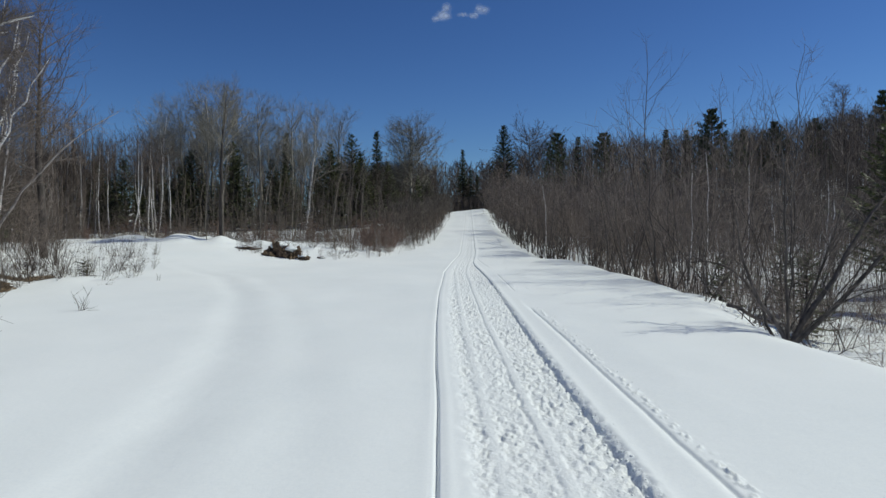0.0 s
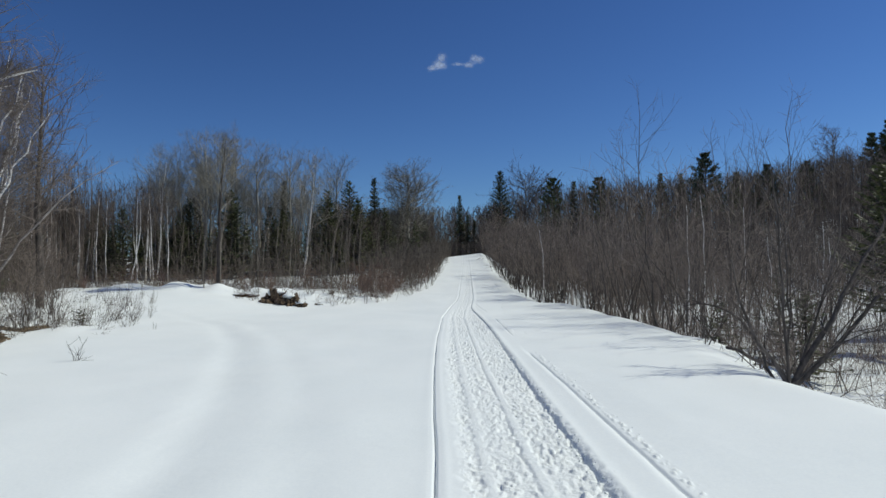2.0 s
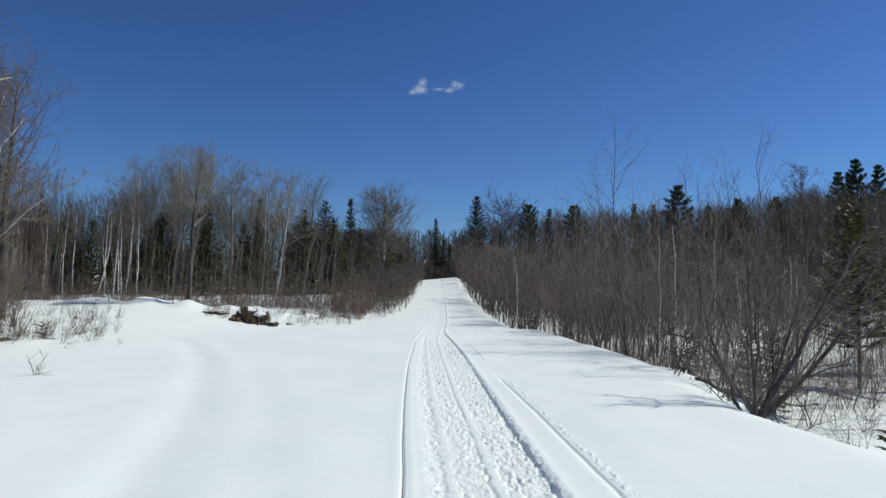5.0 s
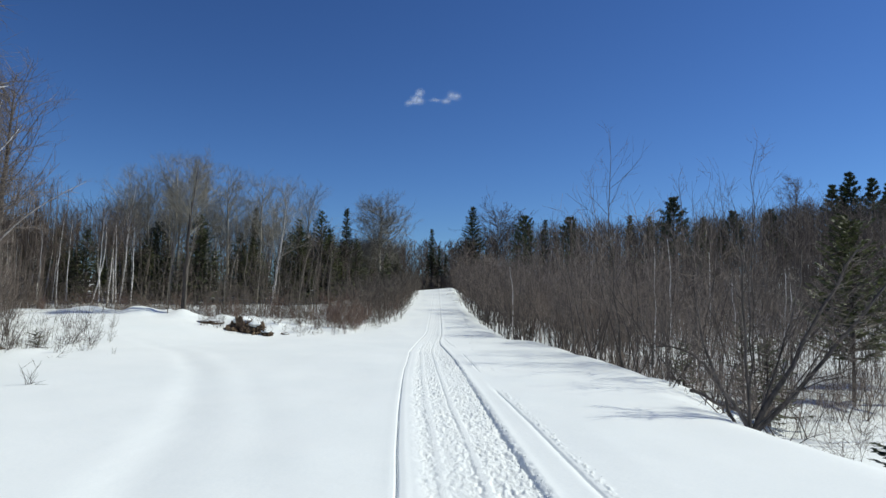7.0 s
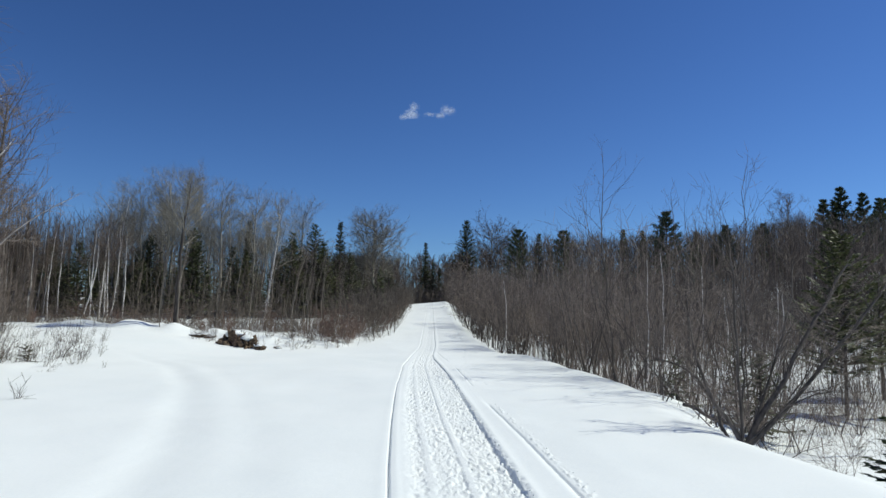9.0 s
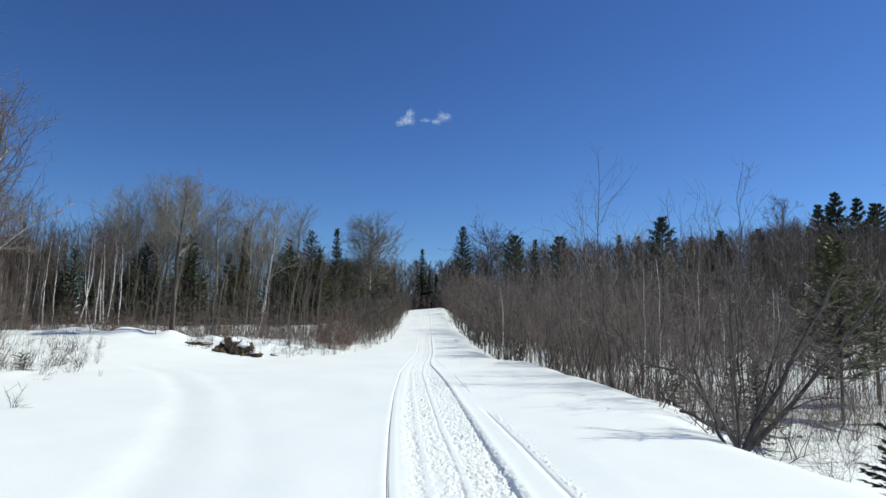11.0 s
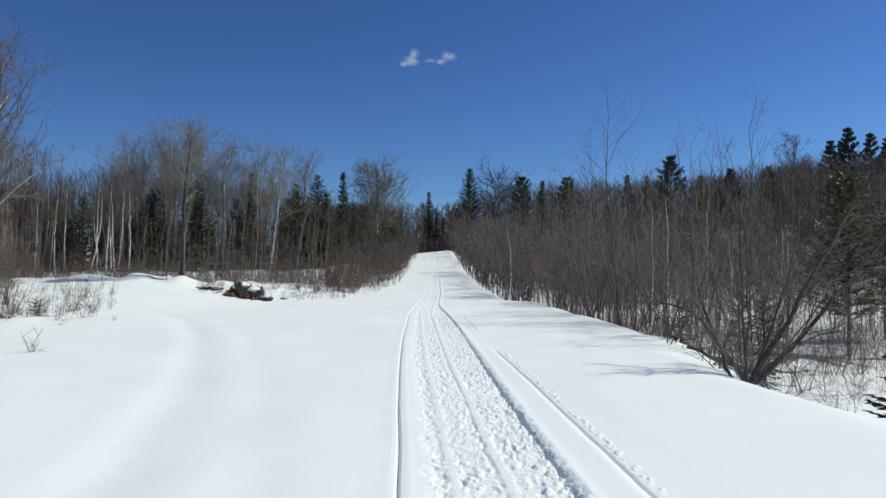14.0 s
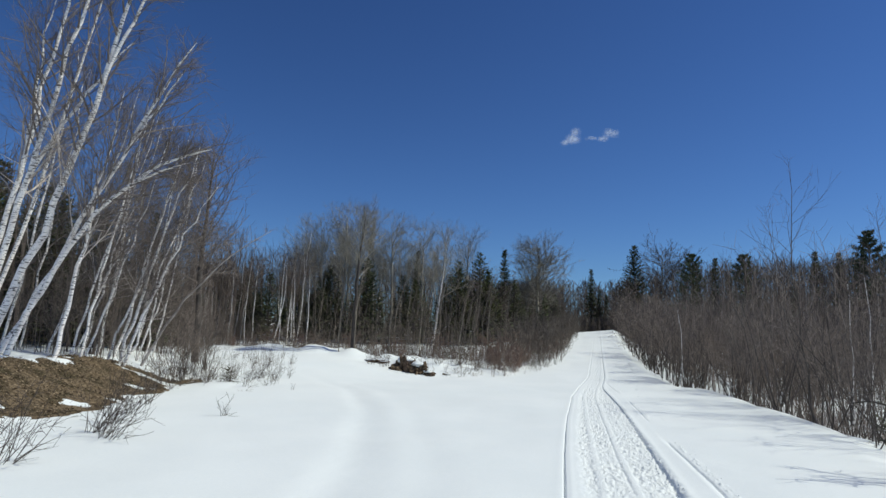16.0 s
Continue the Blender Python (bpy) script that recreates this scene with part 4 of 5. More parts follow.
# fine low brush standing in the snow below the bank
for k, (x, y, tall, n) in enumerate([(6.6, 9.9, 1.0, 5), (7.1, 10.6, 1.1, 5), (8.0, 11.4, 1.2, 9), (9.2, 12.2, 1.2, 8), (9.9, 14.2, 1.3, 9), (7.6, 13.4, 1.3, 8), (10.8, 16.2, 1.3, 8), (6.5, 7.6, 0.8, 4), (9.0, 15.2, 1.5, 9), (8.3, 16.4, 1.6, 8), (12.0, 15.6, 1.2, 7)]):
    shrub("alder_shrub", placed(x, y), "low tangle of fine grey-brown shoots in the snow", "low brush below the bank", 640 + k, tall, max(3, int(n * 0.62)), 1.1, 0.0065, TWIG_BIRCH, TWIG_BIRCH, subs=5, twigs=3, twig_len=0.32, twig_r=0.0028, seg=2, wobble=0.2, up=-0.01, joined=True, low=0.15)
for k, (x, y, s) in enumerate([(10.8, 18.4, 0.6), (12.0, 20.4, 0.66), (9.6, 17.0, 0.62), (16.2, 20.4, 0.6), (17.0, 23.5, 0.7), (12.4, 17.4, 0.55), (14.2, 20.6, 0.6), (13.4, 22.6, 0.62), (11.0, 16.4, 0.5)]):
    copy_thing(S[k % 4], placed(x, y, 70 * k, s))
# thin young trees that stand out over the thicket
for k, (x, y, top, lean, r) in enumerate([(5.9, 18, 6.5, -0.3, 0.035), (6.3, 18.6, 5.4, -1.2, 0.025), (8.0, 18, 5.2, -0.5, 0.03), (8.3, 18.4, 5.0, 0.5, 0.025), (6.9, 13, 4.9, 0.15, 0.028), (7.1, 13.2, 4.4, -0.7, 0.02), (7.4, 17, 4.9, 0.1, 0.02), (10.6, 13.5, 4.9, 0.2, 0.03), (9.2, 16, 4.5, 0.2, 0.02)]):
    g = np.random.default_rng(570 + k)
    trunk = stem_line((0, 0, -0.3), (lean, 0, room(x, y, top)), (g.normal(0, 0.1), 0, 0), 9, r * 0.7, 0.15, g, 0.035)
    bare_tree("sapling", placed(x, y), "tall thin bare sapling rising over the thicket", "tree", "saplings of the thicket", [trunk], [crown_of(g, trunk, 0.35, 15, 2.5, 40, 0.06, 0.009, 2, 3, 0.5, 0.0035, seg=2)], ALDER, ALDER, TWIG_WOOD, 6)
for k, (x, y, top, lean) in enumerate([(7.45, 20, 3.5, 0.1), (8.05, 20.2, 3.7, 0.05), (4.7, 30, 3.3, -0.1), (12.6, 25, 3.0, -0.1), (11.5, 20, 2.7, 0.4), (12.6, 22, 2.9, 0.3), (10.6, 23, 3.55, 0.1)]):
    g = np.random.default_rng(590 + k)
    trunk = stem_line((0, 0, -0.3), (lean, 0, room(x, y, top)), (0.08, 0, 0), 9, 0.026, 0.2, g, 0.02)
    bare_tree("birch_sapling", placed(x, y), "thin white birch stem in the thicket", "tree", "saplings of the thicket", [trunk], [crown_of(g, trunk, 0.5, 9, 0.8, 35, 0.06, 0.008, 1, 3, 0.4, 0.004, seg=1)], BIRCH, TWIG_ALDER, TWIG_ALDER, 6)

# ---------------------------------------------------------------- brush at the wood's edge and behind the birches
R = [shrub("willow_shrub", placed(-3 - k, 34 + 2 * k), "low reddish-brown leafless willow brush", "brush at the wood's edge", 600 + k, 1.9, 11, 0.5, 0.010, TWIG_RED, TWIG_RED, subs=5, twigs=3, twig_len=0.3, twig_r=0.005, joined=True) for k in range(3)]
for k in range(40):
    y = 30.4 + 40 * rng.random() ** 1.3
    x = float(left_edge(y)) - 0.2 - 3.0 * rng.random() ** 1.5
    copy_thing(R[k % 3], placed(x, y, rng.uniform(0, 360), rng.uniform(0.45, 1.0)))
for k in range(46):
    x, y = -27 + 24.5 * rng.random(), 30.2 + 3.6 * rng.random()
    if x < float(left_edge(y)) - 0.1 and (y > 31.2 or x > -6):
        copy_thing(R[k % 3], placed(x, y, rng.uniform(0, 360), rng.uniform(0.4, 0.8)))
for k in range(30):
    x, y = -24 + 11.5 * rng.random(), 17.5 + 15 * rng.random()
    if x < float(bank_line(y)) - 0.6:
        copy_thing(T[k % 4], placed(x, y, rng.uniform(0, 360), rng.uniform(0.4, 0.95)))

for k in range(7):
    y = 18.5 + 5 * rng.random()
    copy_thing(T[k % 4], placed(float(bank_line(y)) - 0.3 + 0.9 * rng.random(), y, rng.uniform(0, 360), rng.uniform(0.3, 0.5)))

# ---------------------------------------------------------------- far woods
def scattered(n, seed, x0, x1, y0, y1, keep):
    g = random.Random(seed)
    out = []
    while len(out) < n:
        x, y = g.uniform(x0, x1), g.uniform(y0, y1)
        if keep(x, y):
            out.append((x, y))
    return out


def brush_top(x, y):
    patch = float(vnoise(np.array([x * 0.35]), np.array([y * 0.35]), 7)[0]) ** 1.5
    lone = float(hash01(np.array([int(x * 90)]), np.array([int(y * 90)]), 8)[0]) ** 4
    return ground_z(x, y) + 0.5 + patch * (0.6 + 1.3 * float(step(-16, -9, x))) + 3.4 * lone


far_wood("underbrush_of_the_wood", scattered(850, 11, -36, 1.5, 31.4, 46, lambda x, y: x < float(left_edge(y)) - 0.3), 711, 2.5, "brown leafless underbrush filling the wood's edge", TWIG_BRUSH, 1.7, 13, 0.0065, 0.012, low=0.02, top=brush_top, lean=0.10)
far_wood("underbrush_edge", scattered(640, 21, -30, 0.5, 28.9, 36, lambda x, y: x < float(left_edge(y)) + 0.1 and (y > 31.2 or x > -5.2)), 721, 2.0, "brown leafless brush along the snow", TWIG_BRUSH, 3.4, 13, 0.0055, 0.007, low=0.02, top=lambda x, y: 0.6 * brush_top(x, y) + 0.4 * ground_z(x, y), lean=0.3)
far_wood("brush_along_the_road", scattered(520, 23, -6, 1.5, 36, 80, lambda x, y: -3.2 < x - float(left_edge(y)) < 0.3), 723, 2.4, "brown leafless brush along the road's edge", TWIG_BRUSH, 2.4, 14, 0.010, 0.012, low=0.02, lean=0.14)
far_wood("thicket_on_the_bank", scattered(850, 12, 4, 24, 29, 100, lambda x, y: 2.6 < x - float(right_edge(y)) < 13), 712, 5.6, "dense brown leafless alder thicket", TWIG_ALDER, 1.5, 15, 0.010, 0.02)
far_wood("thicket_of_the_low_ground", scattered(1300, 13, 10, 52, 22, 60, lambda x, y: x - float(right_edge(y)) > 6 and x + y > 39 and x < 0.9 * y + 6), 713, 4.6, "brown leafless thicket on the low snow", TWIG_WOOD, 1.7, 15, 0.010, 0.018)
far_wood("brush_on_the_low_snow", scattered(540, 27, 5.2, 24, 12.5, 27, lambda x, y: x - float(right_edge(y)) > 0.7 and x < 0.85 * y + 1), 727, 1.1, "fine brown leafless brush on the low snow", TWIG_ALDER, 4.5, 11, 0.0030, 0.004, low=0.05, lean=0.25)
far_wood("underbrush_behind_the_birches", scattered(760, 14, -34, -11, 16, 34, lambda x, y: x < float(bank_line(y)) - 1.5), 714, 3.6, "brown leafless brush behind the birches", TWIG_BRUSH, 1.6, 14, 0.007, 0.014)

def left_top(x, y):
    return 1.5 + y * (0.008 + float(np.interp(-x / y, [0.0, 0.11, 0.14, 0.2, 0.44, 0.5, 0.6], [0.092, 0.088, 0.102, 0.11, 0.145, 0.135, 0.115])))


def hill_top(x, y):
    return 1.5 + y * (0.003 + float(np.interp(x / y, [0.05, 0.13, 0.24, 0.32, 0.43, 0.51, 0.62], [0.095, 0.115, 0.126, 0.131, 0.136, 0.150, 0.166])))


far_wood("wood_behind_the_field", scattered(440, 1, -62, 1, 50, 88, lambda x, y: -0.98 * y < x < float(left_edge(y)) - 1.5), 701, 7.0, "grey-brown bare wood behind the field", TWIG_WOOD, top=left_top, even=0.3, full=0.6)
far_wood("wood_on_the_hill", scattered(720, 2, 8, 85, 40, 108, lambda x, y: float(right_edge(y)) + 7 < x < 0.85 * y), 702, 6.2, "brown bare wood covering the hillside", TWIG_WOOD, top=hill_top, limbs=28, thick=0.018, even=0.4, full=0.65, low=0.08)
far_wood("wood_below_the_pines", scattered(150, 28, 30, 54, 47, 58, lambda x, y: 0.6 * y < x < 0.92 * y), 728, 6.0, "brown bare wood below the pines", TWIG_WOOD, top=lambda x, y: 0.2 + hill_top(x, y), limbs=26, thick=0.014, even=0.4, full=0.65, low=0.08)
far_wood("wood_beside_the_brow", scattered(130, 24, -15, -0.5, 76, 96, lambda x, y: x < 0.004 * y), 724, 7.0, "grey-brown bare wood beside the brow of the road", TWIG_WOOD, top=lambda x, y: 1.5 + 0.096 * y, limbs=44, thick=0.03, low=0.1)
far_wood("brush_on_the_slope", scattered(520, 25, 18, 62, 46, 84, lambda x, y: 0.3 * y < x < 0.8 * y), 725, 4.2, "brown leafless brush on the snowy slope", TWIG_WOOD, 1.8, 14, 0.018, 0.02, low=0.03)
far_wood("wood_along_the_hilltop", scattered(640, 22, 6, 92, 82, 110, lambda x, y: 0.07 * y < x < 0.85 * y), 722, 6.2, "brown bare wood along the top of the hill", TWIG_WOOD, top=lambda x, y: 1.5 + 0.94 * (hill_top(x, y) - 1.5), limbs=22, thick=0.05, even=0.6, full=0.6, low=0.1)
far_wood("wood_beyond_the_brow", scattered(300, 3, -18, 16, 98, 140, lambda x, y: True), 703, 7.0, "grey bare wood beyond the brow of the road", TWIG_WOOD, top=lambda x, y: 1.5 + 0.094 * y, limbs=30, thick=0.045)
far_wood("brush_behind_the_brow", scattered(240, 26, -4, 12, 90, 98, lambda x, y: True), 726, 3, "brown leafless brush behind the brow", TWIG_BRUSH, 2.2, 16, 0.022, 0.025, low=0.1, top=lambda x, y: 1.5 + 0.046 * y)
far_wood("wood_behind_the_birches", scattered(430, 4, -50, -14.5, 17, 48, lambda x, y: x < -14.5 - 0.30 * (y - 16) and x > -1.25 * y), 704, 7.5, "brown bare wood behind the birches", TWIG_WOOD, limbs=34, thick=0.010, top=lambda x, y: 8.2 + 0.12 * (-15 - x), low=0.05)
far_firs("firs_behind_the_field", scattered(110, 5, -52, 1, 56, 84, lambda x, y: -0.95 * y < x < float(left_edge(y)) - 2), 705, lambda x, y: 1.5 + y * 0.085, "dark firs deep in the bare wood")
far_firs("firs_behind_the_birches", scattered(44, 6, -40, -17, 20, 40, lambda x, y: x < -17 - 0.3 * (y - 16)), 706, lambda x, y: 5.5, "dark firs deep behind the birches")
far_firs("firs_of_the_corner", scattered(75, 8, -38, -15, 46.5, 56, lambda x, y: True), 708, lambda x, y: 1.5 + y * 0.088, "dark firs in the corner of the wood")
far_firs("firs_along_the_wood", scattered(24, 9, -16, -0.5, 52, 64, lambda x, y: x < float(left_edge(y)) - 1.5), 709, lambda x, y: 1.5 + y * 0.078, "dark firs standing behind the bare trees")
far_firs("firs_on_the_hill", scattered(13, 7, 12, 70, 60, 105, lambda x, y: float(right_edge(y)) + 8 < x < 0.8 * y), 707, lambda x, y: hill_top(x, y), "dark conifers scattered in the hillside wood")


# ---------------------------------------------------------------- bare bank under the birches
def bare_bank():
    xs, ys = np.arange(-14.5, -8.4, 0.07), np.arange(8.0, 21, 0.07)
    X, Y = np.meshgrid(xs, ys)
    mid = bank_line(Y) - 1.0
    across = (X - mid) / 1.25
    lengthwise = (Y - 12.6) / 4.6
    inside = 1 - (np.abs(across) ** 2.2 + np.abs(lengthwise) ** 3) + (fbm(X * 1.5, Y * 1.5, 210, 4) - 0.5) * 3.4
    spot = 0.75 - (((X + 11.9) / 1.0) ** 2 + ((Y - 18.6) / 1.1) ** 2) + (fbm(X * 1.6, Y * 1.6, 215, 4) - 0.5) * 1.6
    inside = np.maximum(inside, spot)
    inside = inside - 1.5 * step(0.60, 0.72, fbm(X * 2.1, Y * 2.1, 212, 3)) * step(0.9, 0.1, inside)
    Z = height(X, Y) + np.clip(inside * 0.10, -0.15, 0.03) + (fbm(X * 5, Y * 5, 220, 3) - 0.5) * 0.05 * (inside > 0)
    nx = len(xs)
    i = np.arange(len(ys) - 1)[:, None] * nx + np.arange(nx - 1)
    q = np.stack([i, i + 1, i + nx + 1, i + nx], -1)
    keep = inside[:-1, :-1] > -0.5
    q = q[keep]
    used, back = np.unique(q, return_inverse=True)
    v = np.stack([X, Y, Z], -1).reshape(-1, 3)[used]
    tagged(new("bare_bank", mesh_of("bare_bank", v, back.reshape(-1, 4), LITTER, True)), label="thawed bank of brown leaf litter between snow", category="ground", kind="structure")
    g = np.random.default_rng(230)
    spots = np.argwhere(inside > 0.05)
    spots = spots[g.integers(0, len(spots), 6500)]
    c = np.stack([X[spots[:, 0], spots[:, 1]], Y[spots[:, 0], spots[:, 1]], Z[spots[:, 0], spots[:, 1]] + 0.012], -1) + g.normal(0, 0.02, (len(spots), 3)) * (1, 1, 0.3)
    w = g.normal(0, 1, c.shape) * (1, 1, 0.35)
    w /= np.linalg.norm(w, axis=1, keepdims=True)
    s = np.cross(w, np.array([0, 0, 1.0]) + g.normal(0, 0.4, c.shape))
    s /= np.linalg.norm(s, axis=1, keepdims=True)
    v, f = diamonds(c, w, s, g.uniform(0.035, 0.08, len(c)), g.uniform(0.010, 0.022, len(c)))
    tagged(new("fallen_leaves", mesh_of("fallen_leaves", v, f, LEAF)), label="dry brown fallen leaves on the thawed bank", category="leaves", kind="stuff")


bare_bank()

# ---------------------------------------------------------------- twigs and weeds that poke through the snow
for k, (x, y, tall, n, lean) in enumerate([(-6.75, 12.1, 0.75, 4, 0.2), (-6.95, 8.9, 1.4, 16, 0.6), (-7.5, 9.3, 1.5, 16, 0.55), (-6.75, 6.9, 1.6, 14, 0.7), (-7.6, 7.2, 1.3, 14, 0.5), (-7.9, 10.3, 1.3, 14, 0.5), (-8.4, 11.5, 1.2, 12, 0.4), (-9.2, 13.2, 1.2, 10, 0.3),
                                          (-11.0, 20.4, 1.0, 9, 0.0), (-10.4, 20.9, 1.3, 9, 0.1), (-9.6, 20.5, 1.2, 8, 0.3), (-12.2, 21.0, 1.5, 9, 0.1), (-13.0, 22.2, 1.7, 10, 0.0), (-10.6, 18.0, 0.9, 8, 0.2), (-11.6, 19.0, 1.3, 9, 0.1),
                                          (-8.3, 29.6, 0.9, 9, 0.0), (-5.9, 29.7, 0.9, 10, 0.0), (-5.0, 30.2, 1.0, 10, 0.0), (-4.2, 30.6, 1.2, 10, 0.0), (-9.0, 30.4, 0.8, 8, 0.0)]):
    shrub("twiggy_weed", placed(x, y), "leafless brown twigs poking out of the snow", "weeds in the snow", 800 + k, tall, n, 0.5, 0.009, TWIG_DARK, TWIG_DARK, subs=3, twigs=1, twig_len=0.2, twig_r=0.0035, wobble=0.12, category="weed", toward=(lean, 0), joined=True, up=0.02)


for k in range(54):
    x, y = -14.5 + 6 * rng.random(), 16.5 + 9 * rng.random()
    if float(bank_line(y)) - 1.5 < x < float(bank_line(y)) + 3.2:
        shrub("twiggy_weed", placed(x, y), "leafless brown twigs poking out of the snow", "weeds in the snow", 840 + k, rng.uniform(0.4, 1.2), rng.randint(3, 8), 0.5, 0.007, TWIG_DARK if k % 2 else TWIG_BRUSH, TWIG_BRUSH, subs=2, twigs=1, twig_len=0.22, twig_r=0.0035, wobble=0.13, category="weed", joined=True, up=0.02)

for k, (x, y, tall) in enumerate([(-10.5, 15.2, 1.2), (-10.9, 15.9, 1.5), (-11.2, 16.8, 1.6), (-10.7, 16.5, 1.0), (-11.8, 17.6, 1.5)]):
    shrub("twiggy_weed", placed(x, y), "tall brown twigs at the end of the thawed bank", "weeds in the snow", 1040 + k, tall, 8, 0.4, 0.008, TWIG_DARK if k % 2 else TWIG_BRUSH, TWIG_BRUSH, subs=4, twigs=2, twig_len=0.25, twig_r=0.0035, wobble=0.12, category="weed", joined=True, toward=(0.15, 0), up=0.02)

for k in range(22):
    y = 17.5 + 5 * rng.random()
    x = float(bank_line(y)) + 0.3 + 2.6 * rng.random()
    shrub("twiggy_weed", placed(x, y), "leafless brown twigs poking out of the snow", "weeds in the snow", 900 + k, rng.uniform(0.35, 1.0), rng.randint(2, 6), 0.45, 0.006, TWIG_DARK, TWIG_DARK, subs=2, twigs=1, twig_len=0.2, twig_r=0.0035, wobble=0.13, category="weed", joined=True, toward=(0.2, 0), up=0.02)

for k in range(60):
    y = 18.0 + 10.0 * rng.random()
    x = float(bank_line(y)) - 0.4 + 4.2 * rng.random() ** 1.3
    shrub("twiggy_weed", placed(x, y), "straight thin brown stems slanting out of the snow", "weeds in the snow", 970 + k, rng.uniform(0.5, 1.25), rng.randint(2, 5), 0.18, 0.0065, TWIG_DARK if k % 2 else TWIG_BRUSH, TWIG_BRUSH, subs=2, twigs=1, twig_len=0.2, twig_r=0.0035, wobble=0.05, category="weed", joined=True, toward=(0.25, 0), up=0.01)
for k in range(34):
    x, y = -9.4 + 7.0 * rng.random(), 28.0 + 2.9 * rng.random()
    if x < float(left_edge(y)) + 0.4:
        shrub("twiggy_weed", placed(x, y), "thin reddish-brown stems standing in the snow", "weeds in the snow", 930 + k, rng.uniform(0.5, 1.5), rng.randint(2, 6), 0.25, 0.008, TWIG_RED if k % 3 == 0 else TWIG_DARK, TWIG_RED, subs=2, twigs=1, twig_len=0.25, twig_r=0.004, wobble=0.08, category="weed", joined=True, up=0.03)

# ---------------------------------------------------------------- torn-up sods at the corner of the wood, a stump and a log
def clod(name, x, y, size, seed, material, label, category, dz=0.0):
    bm = bmesh.new()
    bmesh.ops.create_icosphere(bm, subdivisions=4, radius=1)
    for v in bm.verts:
        p = v.co.copy()
        v.co *= 1 + 0.85 * noise.noise(p * 1.3 + Vector((seed, 0, 0))) + 0.5 * noise.noise(p * 3.1 + Vector((0, seed, 0))) + 0.22 * noise.noise(p * 8)
        v.co = Vector((v.co.x * size[0], v.co.y * size[1], v.co.z * size[2]))
    me = bpy.data.meshes.new(name)
    bm.to_mesh(me)
    bm.free()
    me.materials.append(material)
    ob = new(name, me)
    ob.matrix_basis = placed(x, y, seed * 40, 1, 0, dz)
    cap = bpy.data.meshes.new("snow_cap")
    bm = bmesh.new()
    bmesh.ops.create_icosphere(bm, subdivisions=3, radius=1)
    for v in bm.verts:
        v.co *= 1 + 0.35 * noise.noise(v.co * 1.6 + Vector((0, 0, seed)))
        v.co = Vector((v.co.x * size[0] * 0.72, v.co.y * size[1] * 0.75, v.co.z * size[2] * 0.30))
    bm.to_mesh(cap)
    bm.free()
    cap.materials.append(SNOW)
    cap.polygons.foreach_set("use_smooth", [True] * len(cap.polygons))
    top = part("snow_cap", cap, ob, "soft white snow lying on the sod")
    top.location = (size[0] * 0.15, 0.05, size[2] * 0.86)
    return tagged(ob, label=label, category=category, group="torn-up sods")


for k, (x, y, s) in enumerate([(-7.25, 28.9, (0.55, 0.4, 0.55)), (-6.55, 28.6, (0.52, 0.35, 0.46)), (-6.0, 28.3, (0.30, 0.22, 0.22)), (-9.1, 30.2, (0.45, 0.25, 0.13)), (-8.5, 30.1, (0.3, 0.2, 0.10)), (-5.3, 28.6, (0.17, 0.15, 0.09))]):
    clod("sod", x, y, s, k + 1.3, EARTH, "torn-up brown sod of roots and earth", "earth", -0.04)


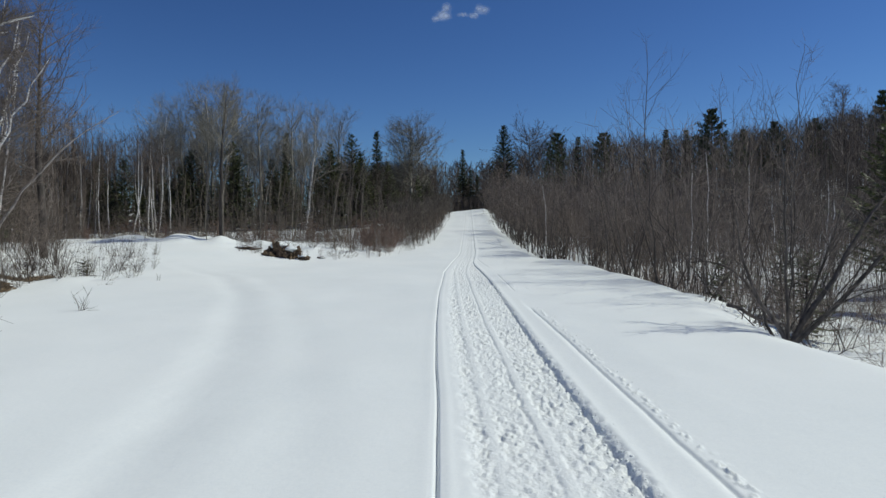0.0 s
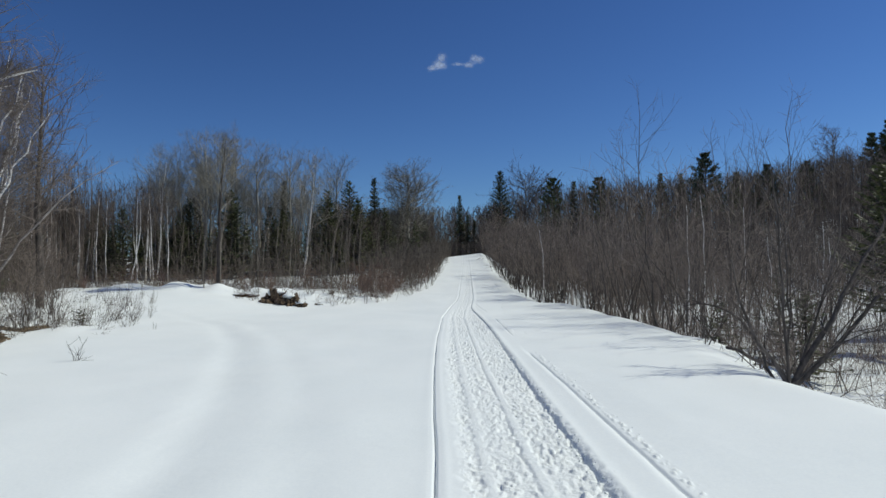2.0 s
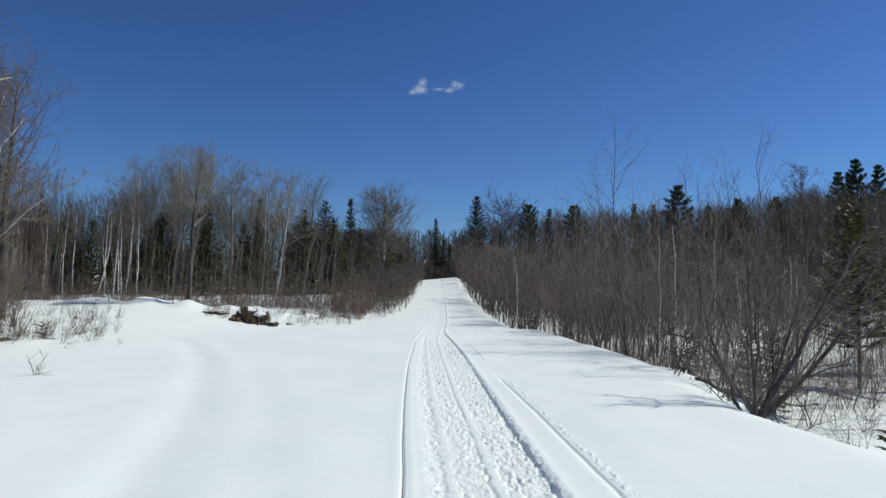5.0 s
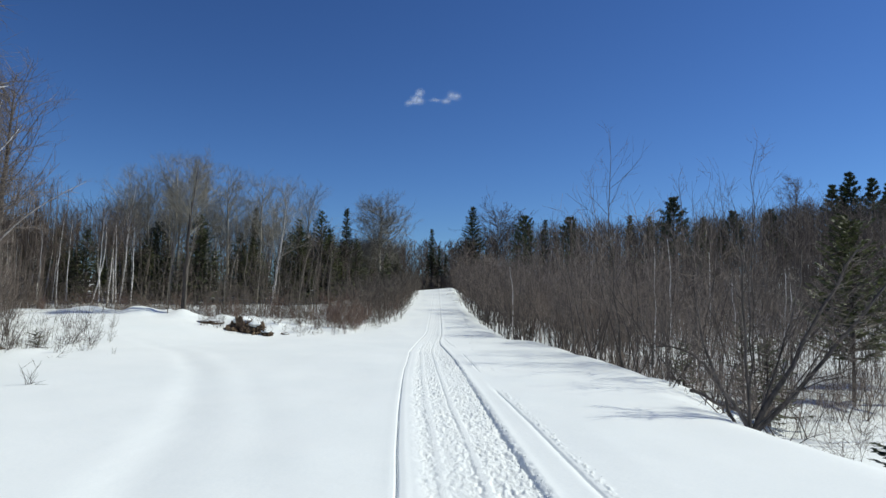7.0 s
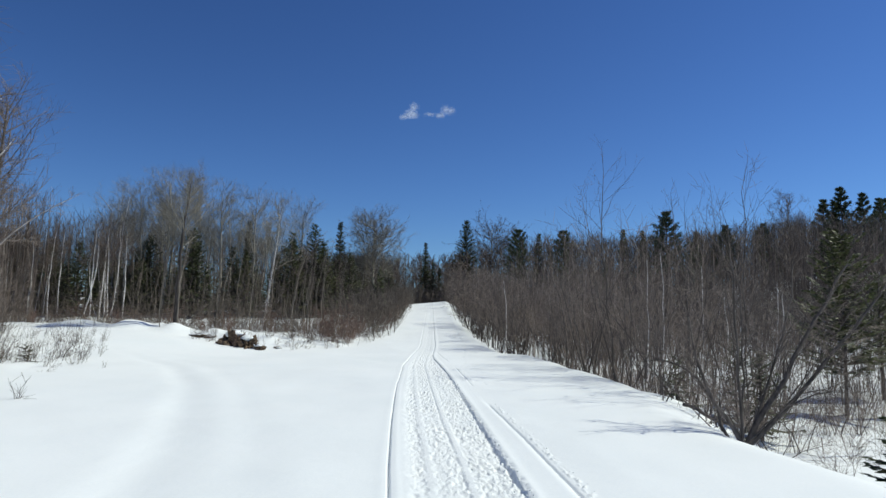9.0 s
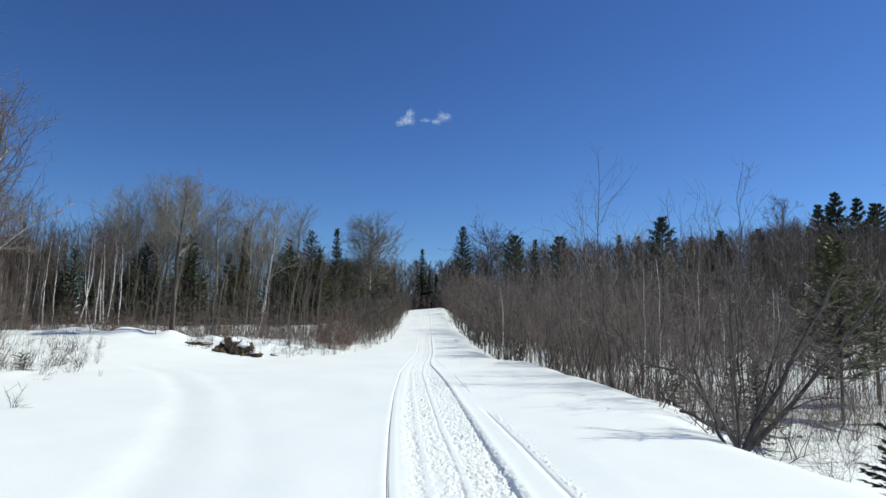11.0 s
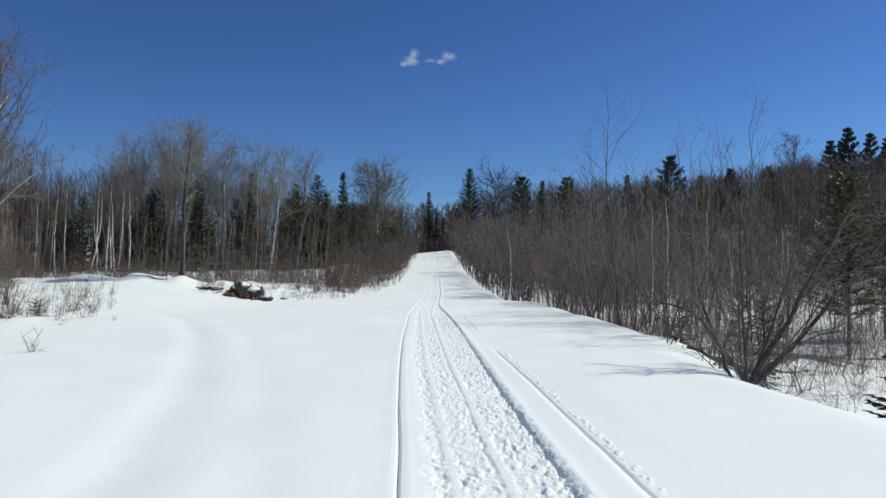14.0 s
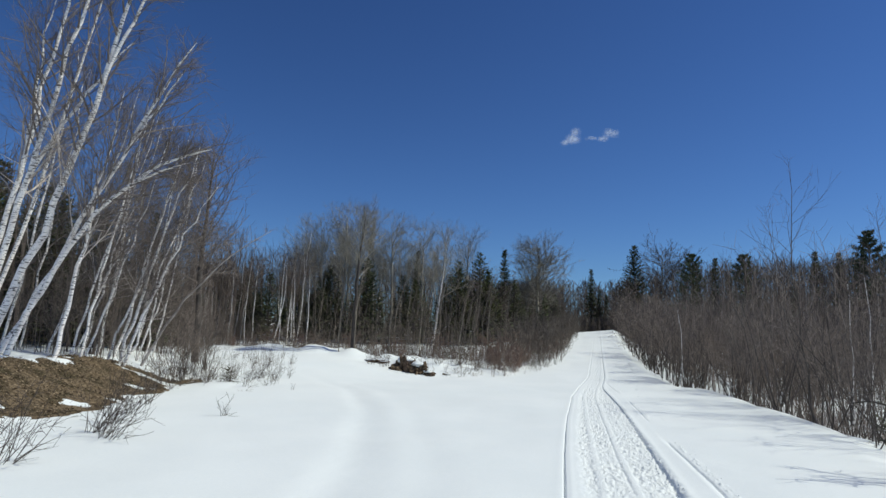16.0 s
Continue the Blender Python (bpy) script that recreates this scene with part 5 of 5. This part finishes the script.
def crumbs():
    """Loose lumps of snow thrown up along the trail."""
    g = np.random.default_rng(240)
    n = 450
    y = 2.8 + 17 * g.random(n) ** 1.7
    kind = g.random(n)
    w = track_width(y)
    u = np.where(kind < 0.05, g.uniform(0.22, 1.0, n) * w, np.where(kind < 0.92, w + g.normal(-0.02, 0.035, n), 1.70 - track_left(y) + np.abs(g.normal(0, 0.06, n))))
    u = np.where((kind > 0.92) & (y > 12), w, u)
    x = track_left(y) + u
    size = g.uniform(0.004, 0.013, n) * np.where(kind > 0.92, 0.6, 1)
    z = height(x, y) + track_relief(x, y) + size * 0.25
    bm = bmesh.new()
    bmesh.ops.create_icosphere(bm, subdivisions=1, radius=1)
    bv = np.array([v.co[:] for v in bm.verts])
    bf = np.array([[v.index for v in f.verts] for f in bm.faces])
    bm.free()
    shape = bv[None] * (1 + g.uniform(-0.35, 0.35, (n, len(bv), 1))) * g.uniform(0.6, 1.3, (n, 1, 3))
    v = shape * size[:, None, None] + np.stack([x, y, z], -1)[:, None]
    f = bf[None] + (np.arange(n) * len(bv))[:, None, None]
    tagged(new("snow_crumbs", mesh_of("snow_crumbs", v.reshape(-1, 3), f.reshape(-1, 3), PACKED, True)), label="loose crumbs of white snow along the trail", category="snow", kind="stuff")


crumbs()


def log(x, y, z, way, length, r, label):
    g = np.random.default_rng(900)
    ob = thing("fallen_log", pose(x, y, z), label, "log")
    line = grow(g, (0, 0, 0), way, length, r, 8, 0.13, 0, 0.7)
    part("trunk", mesh_of("trunk", *tubes([line], 9), ALDER, True), ob)
    for f in (0.4, 0.6, 0.8):
        p, d, rr = along(line, f)
        part("branch_stub", mesh_of("branch_stub", *tubes([grow(g, p, aside(g, d, 1.0), 0.5, rr * 0.4, 4, 0.1, 0)], 6), ALDER, True), ob)


log(5.5, 12.7, ground_z(5.5, 12.7) + 0.12, (0.02, -1.1, 0.0), 1.6, 0.036, "dark fallen log lying across the bank")


# ---------------------------------------------------------------- two small clouds
def cloud(x, z, puffs):
    """A wisp of soft overlapping puffs: offset across, offset up, width, height, lean in degrees."""
    verts, faces = [], []
    for k, (dx, dz, w, h, lean) in enumerate(puffs):
        c, s = math.cos(radians(lean)), math.sin(radians(lean))
        for a, b in ((-1, -1), (1, -1), (1, 1), (-1, 1)):
            p, q = a * w / 2, b * h / 2
            verts.append((dx + p * c - q * s, dz + p * s + q * c, k * 3.0))
        faces.append([4 * k + i for i in range(4)])
    me = mesh_of("cloud", verts, faces, CLOUD)
    layer = me.uv_layers.new(name="puff")
    for i, loop in enumerate(layer.data):
        loop.uv = ((0, 0), (1, 0), (1, 1), (0, 1))[i % 4]
    ob = new("cloud", me)
    ob.matrix_basis = pose(x, 1500, z, 90, 0, 0)
    ob.visible_shadow = False
    tagged(ob, label="small white wispy cloud in a clear sky", category="cloud", group="clouds", kind="structure")


cloud(3, 480, [(2, 0, 66, 40, 42), (12, 12, 40, 38, 0), (-14, -12, 40, 28, 10), (10, -6, 44, 34, 0)])
cloud(80, 484, [(8, 6, 44, 38, 30), (-6, -9, 40, 26, 0), (-28, -8, 60, 20, 0), (18, 2, 44, 34, 0)])
